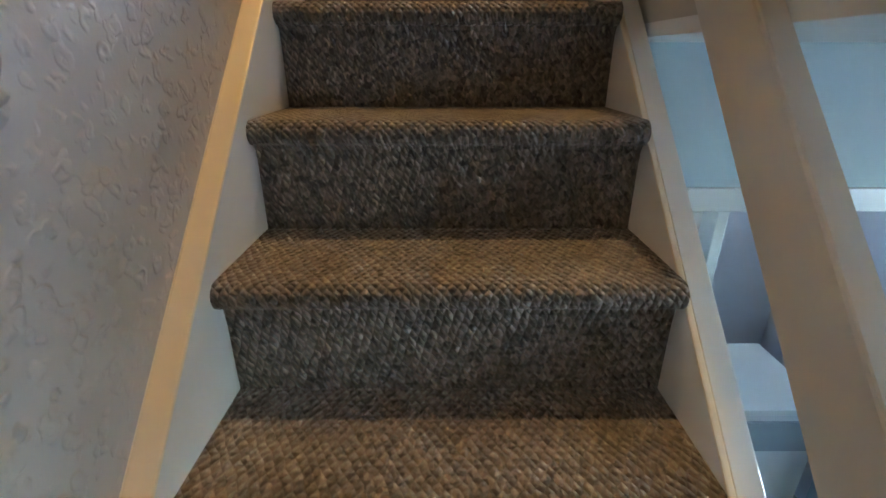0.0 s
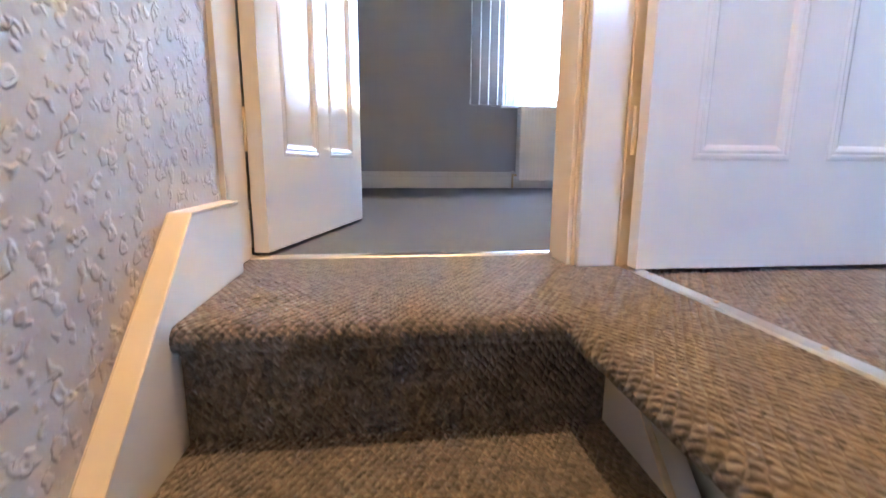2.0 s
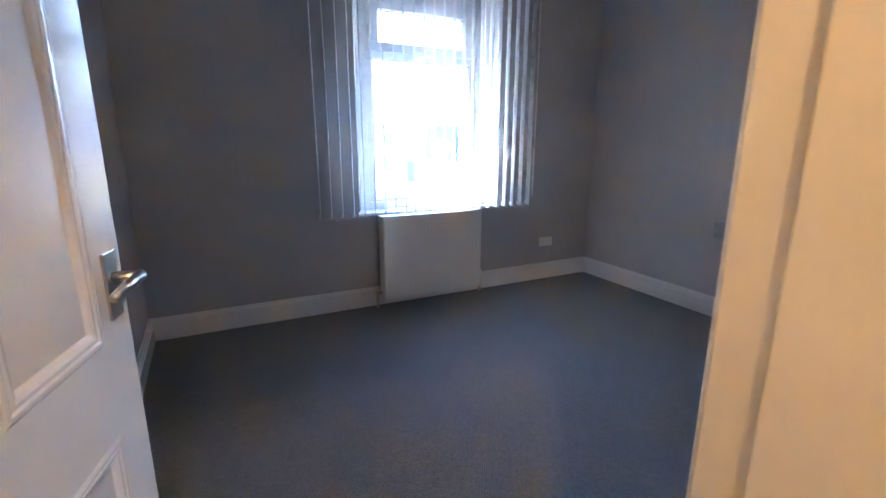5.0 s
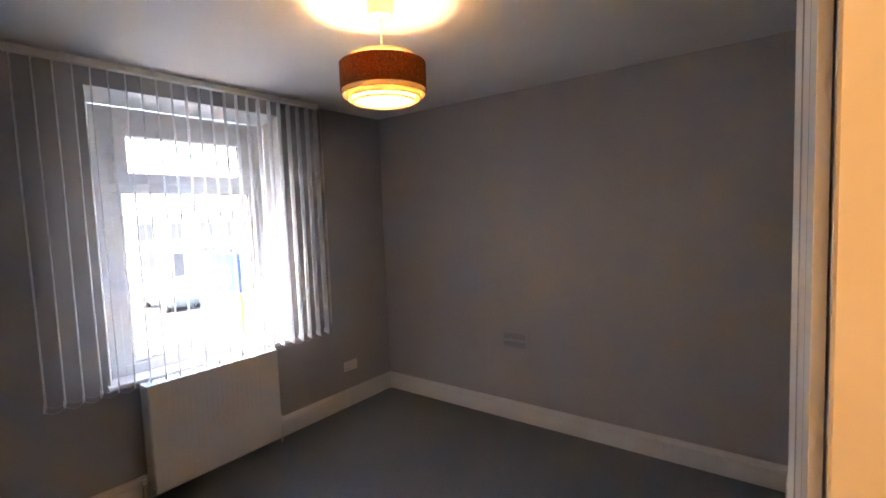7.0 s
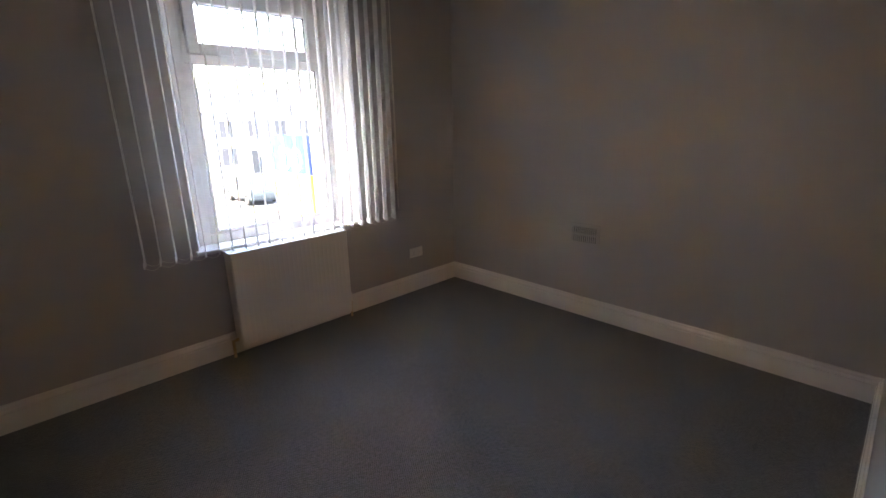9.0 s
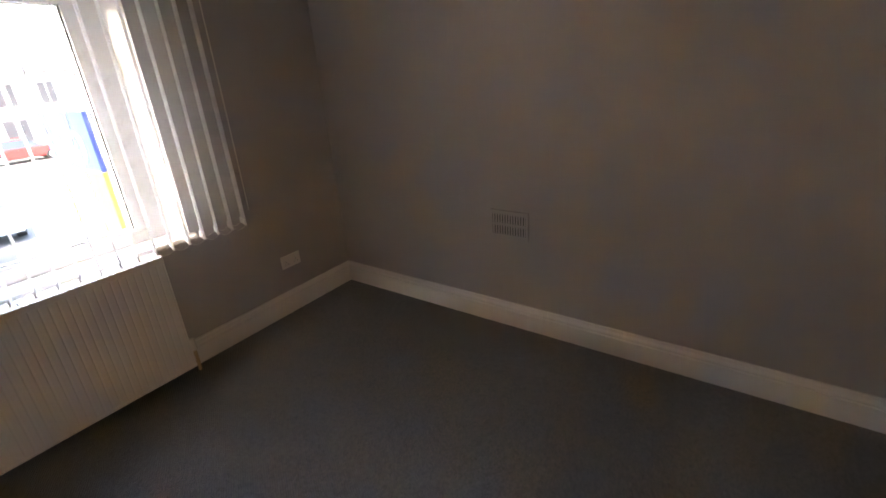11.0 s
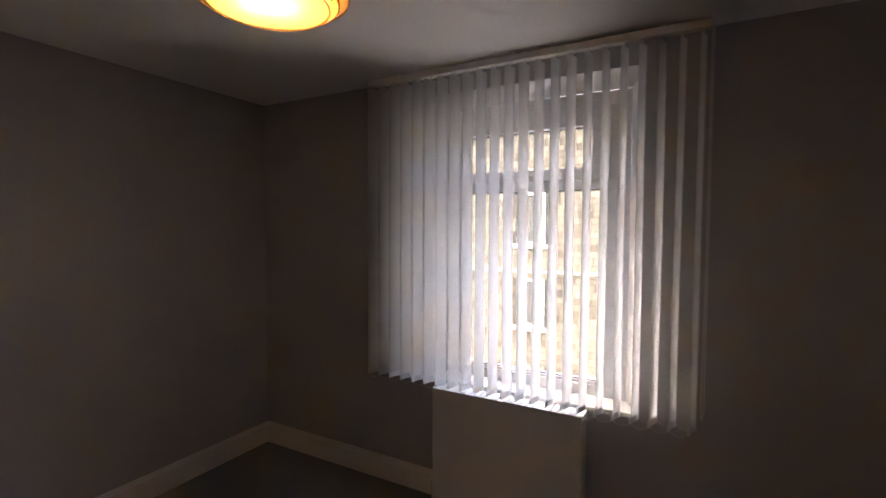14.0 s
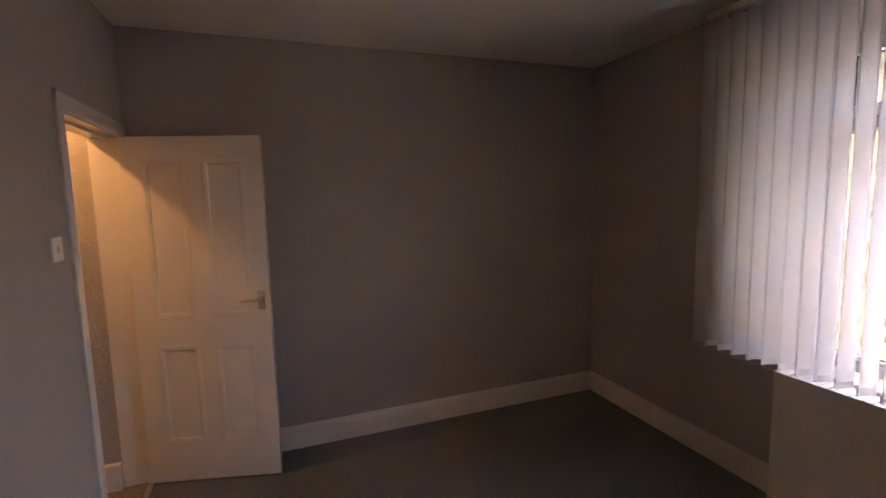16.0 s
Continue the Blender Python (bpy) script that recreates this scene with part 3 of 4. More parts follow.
def lining(name, x0, x1, y0, y1, head, label):
    """Door lining in a wall that runs along x, from y0 to y1."""
    d = thing(name, ((x0 + x1) / 2, (y0 + y1) / 2, 0), label, "door frame", kind="structure")
    cx, cy = (x0 + x1) / 2, (y0 + y1) / 2

    def b(a0, b0, c0, a1, b1, c1, bevel=0.002):
        return box(a0 - cx, b0 - cy, c0, a1 - cx, b1 - cy, c1, bevel=bevel)
    part("jamb", b(x0 - 0.03, y0, 0, x0, y1, head + 0.03), M_GLOSS, d)
    part("jamb", b(x1, y0, 0, x1 + 0.03, y1, head + 0.03), M_AGED, d, "cream painted jamb")
    part("head", b(x0, y0, head, x1, y1, head + 0.03), M_GLOSS, d)
    part("doorstop", b(x1 - 0.012, y0 + 0.004, 0, x1 - 0.0005, y1 - 0.05, head), M_AGED, d)
    part("doorstop", b(x0 + 0.0005, y0 + 0.02, head - 0.012, x1 - 0.013, y1 - 0.058, head - 0.0005), M_GLOSS, d)
    return d, b


ARCH = [(0, 0), (0, 0.010), (0.006, 0.014), (0.016, 0.014), (0.022, 0.018), (0.052, 0.019), (0.060, 0.024), (0.068, 0.022), (0.072, 0.016), (0.072, 0)]


def casing(parent, origin, face, sign, x0, x1, head, sides="lr", width=1.0, proud=1.0):
    """Moulded architrave on a wall face at y = face that looks along sign."""
    ox, oy = origin
    if "r" in sides:
        part("architrave", prism([(x1 + u * width - ox, face + sign * v * proud - oy) for u, v in ARCH], "z", 0, head + 0.072), M_GLOSS, parent)
    if "l" in sides:
        part("architrave", prism([(x0 - u * width - ox, face + sign * v * proud - oy) for u, v in ARCH], "z", 0, head + 0.072), M_GLOSS, parent)
    if "t" in sides:
        part("architrave", prism([(face + sign * (v * proud + 0.001) - oy, head + u) for u, v in ARCH], "x", x0 - 0.05 - ox, x1 + 0.072 - ox), M_GLOSS, parent)


d1, _ = lining("door_frame_bedroom", JAMB_W, JAMB_E, HALL_N, SOUTH, HEAD, "white painted door lining with a yellowed edge")
o1 = ((JAMB_W + JAMB_E) / 2, (HALL_N + SOUTH) / 2)
casing(d1, o1, SOUTH + 0.001, 1, JAMB_W, JAMB_E + 0.006, HEAD + 0.006, "rt", proud=0.55)
part("facing_board", box(JAMB_E + 0.004 - o1[0], HALL_N - 0.021 - o1[1], 0, 0.900 - o1[0], HALL_N - 0.001 - o1[1], HEAD + 0.08, bevel=0.003), M_GLOSS, d1, "plain white facing board")
part("facing_board", box(JAMB_W - o1[0], HALL_N - 0.021 - o1[1], HEAD + 0.006, JAMB_E + 0.0035 - o1[0], HALL_N - 0.001 - o1[1], HEAD + 0.08, bevel=0.003), M_GLOSS, d1)

d2 = thing("door_frame_back_room", (1.0, D2_S, 0), "cream and white painted lining of the back bedroom doorway", "door frame", kind="structure")
part("jamb", box(-0.0995, D2_N - D2_S, 0, 0.065, HALL_N - 0.0005 - D2_S, HEAD + 0.03, bevel=0.002), M_AGED, d2, "cream painted jamb")
part("jamb", box(-0.055, -0.03, 0, 0.065, 0, HEAD + 0.03, bevel=0.002), M_AGED, d2, "cream painted jamb")
part("head", box(-0.055, 0, HEAD, 0.065, D2_N - D2_S, HEAD + 0.03, bevel=0.002), M_GLOSS, d2)
part("architrave", prism([(-0.056 - 7.6 * v, 0.070 - u) for u, v in ARCH], "z", -0.03, HEAD + 0.07), M_AGED, d2, "cream painted moulded post")
part("architrave", prism([(-0.056 - v, HEAD + 0.004 + u) for u, v in ARCH], "y", -0.07, D2_N - D2_S), M_GLOSS, d2)

# ---- window ----
win = thing("window_1", (2.017, 3.28, 0.742), "white vinyl double-glazed window with a top-hung fanlight", "window", kind="structure")


def wbox(x0, y0, z0, x1, y1, z1, bevel=0.003):
    return box(x0 - 2.017, y0 - 3.28, z0 - 0.742, x1 - 2.017, y1 - 3.28, z1 - 0.742, bevel=bevel)


PX0, PX1 = 1.605, 2.426
for nm, a in (("frame_side", (1.468, 3.237, 0.742, 1.545, 3.32, 2.362)), ("frame_side", (2.49, 3.237, 0.742, 2.566, 3.32, 2.362)),
              ("frame_head", (1.5455, 3.238, 2.285, 2.4895, 3.32, 2.362)), ("frame_sill", (1.5455, 3.238, 0.742, 2.4895, 3.32, 0.800)),
              ("bead", (1.5455, 3.252, 0.8005, PX0, 3.31, 1.853)), ("bead", (PX1, 3.252, 0.8005, 2.4895, 3.31, 1.853)), ("bead", (PX0 + .0005, 3.252, 0.8005, PX1 - .0005, 3.31, 0.815)),
              ("frame_side", (1.5455, 3.240, 1.9065, 1.5745, 3.315, 2.2845)), ("frame_side", (2.4605, 3.240, 1.9065, 2.4895, 3.315, 2.2845)),
              ("transom", (1.5455, 3.243, 1.8535, 2.4895, 3.32, 1.906))):
    part(nm, wbox(*a), M_VINYL, win)
sash = part("sash", wbox(1.575, 3.222, 1.907, 1.645, 3.30, 2.284, 0.004), M_VINYL, win)
for a in ((2.3705, 3.222, 1.907, 2.46, 3.30, 2.284), (1.6455, 3.2225, 1.907, 2.370, 3.30, 1.970), (1.6455, 3.2225, 2.1905, 2.370, 3.30, 2.284)):
    part("sash_rail", wbox(*a, bevel=0.004), M_VINYL, sash)


def gasket(x0, z0, x1, z1, y):
    bm = bmesh.new()
    w = 0.005
    for a in ((x0, z0, x0 + w, z1), (x1 - w, z0, x1, z1), (x0 + w, z0, x1 - w, z0 + w), (x0 + w, z1 - w, x1 - w, z1)):
        bm_box(bm, a[0] - 2.017, y - 3.28, a[1] - 0.742, a[2] - 2.017, y + 0.012 - 3.28, a[3] - 0.742)
    return bm


part("gasket", gasket(1.6455, 1.9705, 2.370, 2.190, 3.262), M_RUBBER, win)
part("gasket", gasket(PX0, 0.8155, PX1, 1.853, 3.262), M_RUBBER, win)
for a in ((1.6455, 3.278, 1.9705, 2.370, 3.282, 2.190), (PX0, 3.278, 0.8155, PX1, 3.282, 1.853)):
    p = part("pane", wbox(*a, bevel=0), M_GLASS, win)
    p.visible_shadow = False
bm = wbox(1.97, 3.205, 1.925, 2.02, 3.222, 1.95, 0.003)
tube(bm, (1.985 - 2.017, 3.208 - 3.28, 1.937 - 0.742), (2.09 - 2.017, 3.198 - 3.28, 1.932 - 0.742), 0.008, 0.006, 12)
part("handle", bm, M_PLASTIC, sash)
sillbm = prism([(3.078, 0.724), (3.082, 0.738), (3.090, 0.742), (3.236, 0.742), (3.236, 0.716), (3.090, 0.716), (3.081, 0.718)], "x", 1.405, 2.642)
built("window_sill", sillbm, M_GLOSS, "white painted window board")
built("trim_outer_sill", box(1.40, 3.33, 0.66, 2.65, 3.54, 0.735, bevel=0.01), varied("sill_stone", (0.38, 0.35, 0.30), 0.8, 0.15), "weathered stone outer sill")

# ---- vertical blind ----
blind = thing("vertical_blind", (2.015, 3.0, TOP), "white vertical fabric blind with tilted vanes and a bead chain", "blind")
part("headrail", box(-0.93, -0.022, -0.048, 0.885, 0.022, -0.012, bevel=0.003), M_PLASTIC, blind)
for x in (-0.7, 0.0, 0.7):
    part("bracket", box(x - 0.012, -0.024, -0.012, x + 0.012, 0.024, 0.0), M_PLASTIC, blind)
VANES, VW, DROP = 23, 0.089, 1.757
TILT = radians(90 - 17)


def vane_mesh(k):
    bm = bmesh.new()
    cols = 7
    grid = []
    for j in range(9):
        row = []
        z = -0.06 - DROP * j / 8
        for i in range(cols):
            u = (i / (cols - 1) - 0.5) * VW
            bow = 0.006 * math.cos(math.pi * u / VW)
            row.append(bm.verts.new((u, bow + 0.0015 * math.sin(k * 1.7 + j * 0.6), z)))
        grid.append(row)
    for a, b in zip(grid, grid[1:]):
        for i in range(cols - 1):
            bm.faces.new((a[i], a[i + 1], b[i + 1], b[i]))
    r = bmesh.ops.solidify(bm, geom=bm.faces[:], thickness=0.0007)
    return bm


for k in range(VANES):
    x = -0.905 + 1.765 * k / (VANES - 1)
    tilt = TILT + radians(random.uniform(-2.5, 2.5))
    v = part("vane", vane_mesh(k), M_BLIND, blind, smooth=True)
    v.matrix_basis = Matrix.Translation((x, 0, 0)) @ Matrix.Rotation(tilt, 4, "Z")
    c = part("carrier", box(-0.006, -0.004, -0.062, 0.006, 0.004, -0.046), M_PLASTIC, v)
    w = part("weight", box(-VW / 2 + 0.002, 0.0025, -0.06 - DROP + 0.002, VW / 2 - 0.002, 0.0085, -0.06 - DROP + 0.034, bevel=0.001), M_BLIND, v)


def chain(points, radius, name, parent, material):
    bm = bmesh.new()
    for a, b in zip(points, points[1:]):
        tube(bm, a, b, radius, segments=6)
    return part(name, bm, material, parent)


for s in (-1, 1):
    pts = []
    for k in range(VANES - 1):
        x0 = -0.905 + 1.765 * k / (VANES - 1)
        for i in range(5):
            u = i / 4
            pts.append((x0 + u * 1.765 / (VANES - 1) + s * 0.014, s * 0.044, -0.06 - DROP + 0.012 - 0.022 * 4 * u * (1 - u)))
    chain(pts, 0.0012, "bead_chain", blind, M_PLASTIC)
chain([(0.89, -0.03, -0.05), (0.892, -0.034, -1.15), (0.888, -0.034, -1.72), (0.894, -0.020, -1.74), (0.9, -0.01, -1.70), (0.897, -0.02, -0.05)], 0.0018, "control_cord", blind, M_PLASTIC)

# ---- radiator ----
RX0, RX1, RZ0, RZ1, RF, RB = 1.553, 2.400, 0.076, 0.722, 2.966, 3.082
rad = thing("radiator", ((RX0 + RX1) / 2, RB, RZ0), "white enamelled panel radiator under the window", "radiator")


def rbox(x0, y0, z0, x1, y1, z1, bevel=0.002):
    return box(x0 - (RX0 + RX1) / 2, y0 - RB, z0 - RZ0, x1 - (RX0 + RX1) / 2, y1 - RB, z1 - RZ0, bevel=bevel)


def fluted(x0, x1, y, z0, z1, pitch=0.0333):
    bm = bmesh.new()
    n = int(round((x1 - x0) / pitch))
    pts = [(x0, y + 0.012)]
    for i in range(n):
        a = x0 + (x1 - x0) * i / n
        w = (x1 - x0) / n
        pts += [(a + 0.10 * w, y), (a + 0.72 * w, y), (a + 0.80 * w, y + 0.0009), (a + 0.92 * w, y + 0.0009)]
    pts += [(x1, y + 0.012)]
    cx = (RX0 + RX1) / 2
    for (xa, ya), (xb, yb) in zip(pts, pts[1:]):
        q = [bm.verts.new((xx - cx, yy - RB, zz - RZ0)) for xx, yy, zz in ((xa, ya, z0), (xb, yb, z0), (xb, yb, z1), (xa, ya, z1))]
        bm.faces.new(q)
    bmesh.ops.remove_doubles(bm, verts=bm.verts, dist=1e-5)
    return bm


part("front_panel", fluted(RX0 + 0.004, RX1 - 0.004, RF, RZ0 + 0.022, RZ1 - 0.03), M_RAD, rad)
part("back_panel", rbox(RX0 + 0.004, RB - 0.02, RZ0 + 0.006, RX1 - 0.004, RB - 0.004, RZ1 - 0.03), M_RAD, rad)
part("bottom_rail", rbox(RX0 + 0.003, RF - 0.001, RZ0, RX1 - 0.003, RF + 0.014, RZ0 + 0.0225), M_RAD, rad)
part("side_panel", rbox(RX0, RF + 0.004, RZ0 + 0.02, RX0 + 0.0035, RB - 0.004, RZ1 - 0.004), M_RAD, rad)
part("side_panel", rbox(RX1 - 0.0035, RF + 0.004, RZ0 + 0.02, RX1, RB - 0.004, RZ1 - 0.004), M_RAD, rad)
top = part("top_grille", rbox(RX0, RF - 0.002, RZ1 - 0.03, RX1, RF + 0.006, RZ1, 0.002), M_RAD, rad)
for i in range(26):
    x = RX0 + 0.012 + i * (RX1 - RX0 - 0.024) / 25
    part("grille_bar", rbox(x - 0.0145, RF + 0.0065, RZ1 - 0.006, x + 0.0145, RB - 0.006, RZ1 - 0.001, 0), M_RAD, top)
for s, x in ((-1, RX0), (1, RX1)):
    v = bmesh.new()
    tube(v, (x - (RX0 + RX1) / 2, -0.045, 0.045), (x + s * 0.035 - (RX0 + RX1) / 2, -0.045, 0.045), 0.011, segments=14)
    tube(v, (x + s * 0.035 - (RX0 + RX1) / 2, -0.045, -0.072), (x + s * 0.035 - (RX0 + RX1) / 2, -0.045, 0.060), 0.0095, segments=14)
    valve = part("valve", v, M_BRASS, rad, "tarnished brass valve and pipe tail", smooth=False)
    hgt = 0.125 if s > 0 else 0.085
    part("valve_cap", tube(bmesh.new(), (x + s * 0.035 - (RX0 + RX1) / 2, -0.045, 0.058), (x + s * 0.035 - (RX0 + RX1) / 2, -0.045, hgt), 0.017, 0.014, 16), M_PLASTIC, valve)
    part("pipe", tube(bmesh.new(), (x + s * 0.035 - (RX0 + RX1) / 2, -0.045, -RZ0 + 0.0005), (x + s * 0.035 - (RX0 + RX1) / 2, -0.045, -0.070), 0.0078, segments=12), M_COPPER, valve)
part("bleed_valve", tube(bmesh.new(), ((RX1 - RX0) / 2, -0.05, 0.61), ((RX1 - RX0) / 2 + 0.012, -0.05, 0.61), 0.007, segments=10), M_BRASS, rad)
for x in (-0.25, 0.25):
    part("wall_bracket", box(x - 0.02, -0.004, 0.05, x + 0.02, NORTH - RB, 0.58), M_RAD, rad)

# ---- wall fittings ----
sock = thing("double_socket", (3.198, NORTH, 0.352), "white double wall socket on the window wall", "socket")
part("plate", box(-0.0735, -0.010, -0.043, 0.0735, 0.0, 0.043, bevel=0.003), M_PLASTIC, sock)
for sx in (-0.036, 0.036):
    part("switch", box(sx - 0.008, -0.0135, 0.012, sx + 0.008, -0.0095, 0.034, bevel=0.001), M_PLASTIC, sock)
    for hx, hz, hw, hh in ((0, 0.002, 0.004, 0.008), (-0.011, -0.018, 0.006, 0.004), (0.011, -0.018, 0.006, 0.004)):
        part("slot", box(sx + hx - hw / 2, -0.0104, hz - hh / 2, sx + hx + hw / 2, -0.0095, hz + hh / 2), M_DARK, sock)

vent = thing("wall_vent", (EAST, 1.742, 0.641), "painted slotted plaster ventilator on the wall", "vent")
part("backing", box(-0.003, -0.11, -0.075, 0.0, 0.11, 0.075), M_DARK, vent)
fr = bmesh.new()
for a in ((-0.118, -0.082, 0.118, -0.058), (-0.118, 0.058, 0.118, 0.082), (-0.118, -0.058, -0.104, 0.058), (0.104, -0.058, 0.118, 0.058), (-0.104, -0.008, 0.104, 0.008)):
    bm_box(fr, -0.009, a[0], a[1], -0.0005, a[2], a[3])
part("frame", fr, M_WALL, vent)
for row in (-0.033, 0.033):
    for i in range(13):
        y = -0.104 + 0.208 * (i + 0.5) / 13
        part("slat", box(-0.008, y - 0.0052, row - 0.0249, -0.0035, y + 0.0052, row + 0.0249), M_WALL, vent)

sw = thing("light_switch", (1.01, SOUTH, 1.45), "white plastic light switch beside the door", "switch")
part("plate", box(-0.043, 0.0, -0.043, 0.043, 0.009, 0.043, bevel=0.003), M_PLASTIC, sw)
part("rocker", box(-0.006, 0.009, -0.013, 0.006, 0.014, 0.013, bevel=0.001), M_PLASTIC, sw)


# ---- pendant lamps ----
def shade_ring(r, z0, z1, t=0.0018):
    return lathe([(r, z0), (r, z1), (r - t, z1), (r - t, z0), (r, z0)], 64)


lampshade = thing("pendant_lamp", (LAMP[0], LAMP[1], TOP), "tiered drum pendant lamp in brown and cream fabric, lit", "ceiling lamp")
part("rose", lathe([(0.0001, 0), (0.054, 0), (0.054, -0.046), (0.048, -0.056), (0.012, -0.062), (0.0001, -0.062)], 32), M_PLASTIC, lampshade, "white ceiling rose", smooth=True)
part("flex", tube(bmesh.new(), (0, 0, -0.060), (0, 0, -0.290), 0.0035, segments=10), M_PLASTIC, lampshade)
part("lampholder", tube(bmesh.new(), (0, 0, -0.290), (0, 0, -0.340), 0.017, 0.02, 18), M_PLASTIC, lampshade)
Z = 2.186 - TOP
part("brown_tier", shade_ring(0.184, Z, Z + 0.112), M_BROWN, lampshade, "brown woven fabric tier", smooth=False)
part("cream_tier", shade_ring(0.140, Z - 0.005, Z + 0.142), M_CREAM, lampshade, "cream fabric tier")
part("rim", shade_ring(0.1415, Z + 0.134, Z + 0.143, 0.0035), M_CREAM, lampshade)
part("cream_tier", shade_ring(0.179, Z - 0.018, Z + 0.03), M_CREAM, lampshade, "cream fabric tier")
part("cream_tier", shade_ring(0.156, Z - 0.034, Z + 0.01), M_CREAM, lampshade, "cream fabric tier")
part("cream_tier", shade_ring(0.135, Z - 0.047, Z + 0.0), M_CREAM, lampshade, "cream fabric tier")
part("diffuser", lathe([(0.0001, Z - 0.044), (0.1325, Z - 0.044), (0.1325, Z - 0.042), (0.0001, Z - 0.042)], 48), M_CREAM, lampshade, "cream diffuser disc")
for r, z in ((0.1795, -0.020), (0.1565, -0.036), (0.1355, -0.049)):
    part("piping", shade_ring(r, Z + z, Z + z + 0.003, 0.003), M_PIPING, lampshade, "tan edge tape")
spider = bmesh.new()
for i in range(3):
    a = 2 * math.pi * i / 3
    tube(spider, (0.015 * math.cos(a), 0.015 * math.sin(a), -0.300), (0.138 * math.cos(a), 0.138 * math.sin(a), -0.265), 0.0018, segments=6)
part("spider", spider, M_PLASTIC, lampshade)

hall_lamp = thing("hall_pendant", (HALL_LAMP[0], HALL_LAMP[1], TOP), "bare bulb pendant on the hall ceiling", "ceiling lamp")
part("rose", lathe([(0.0001, 0), (0.05, 0), (0.045, -0.028), (0.0001, -0.034)], 24), M_PLASTIC, hall_lamp)
part("flex", tube(bmesh.new(), (0, 0, -0.03), (0, 0, -0.2), 0.0035, segments=8), M_PLASTIC, hall_lamp)
part("lampholder", tube(bmesh.new(), (0, 0, -0.2), (0, 0, -0.245), 0.016, segments=14), M_PLASTIC, hall_lamp)

# ---- street outside ----
GROUND = -2.95
M_ROAD = varied("asphalt", (0.06, 0.06, 0.062), 0.85, 0.25, 2.0)
M_PAVE = varied("paving", (0.15, 0.146, 0.138), 0.8, 0.15, 2.0)
M_STONE = varied("yellow_sandstone", (0.175, 0.148, 0.106), 0.85, 0.4, 2.5, 0.4)
M_JOINT = varied("mortar", (0.085, 0.074, 0.058), 0.9, 0.1, 3.0)
M_RENDER = varied("pale_render", (0.34, 0.325, 0.30), 0.8, 0.08, 1.0)
M_SLATE = varied("slate", (0.10, 0.105, 0.12), 0.6, 0.25, 2.0)
M_PANE = shader("dark_pane", (0.03, 0.035, 0.04), 0.08)[0]
M_NET = shader("netted_pane", (0.06, 0.06, 0.064), 0.12)[0]
M_TYRE = shader("tyre", (0.02, 0.02, 0.02), 0.8)[0]
M_IRON = painted("black_iron", (0.03, 0.03, 0.032), 0.45, 0.2, 30, 0.1, 0.002)
M_BOARDBLUE = painted("board_blue", (0.015, 0.04, 0.22), 0.4, 0.04, 40, 0.02, 0.001)
M_BOARDYEL = painted("board_yellow", (0.75, 0.50, 0.05), 0.4, 0.04, 40, 0.02, 0.001)
M_BOARDWHT = painted("board_white", (0.8, 0.8, 0.8), 0.4, 0.03, 40, 0.02, 0.001)

built("ground", box(-400, -400, GROUND - 0.3, 400, 400, GROUND), M_ROAD, "grey asphalt road surface")
bm = box(-40, OUT_Y + 0.02, GROUND, 40, OUT_Y + 1.9, GROUND + 0.12, bevel=0.02)
built("pavement_near", bm, M_PAVE, "concrete paved footway with kerb")
built("pavement_far", box(-40, 10.4, GROUND, 3.2, 12.0, GROUND + 0.12, bevel=0.02), M_PAVE, "concrete paved footway with kerb")
built("pavement_side", box(1.9, 12.001, GROUND, 3.2, 60, GROUND + 0.12, bevel=0.02), M_PAVE, "concrete paved footway with kerb")


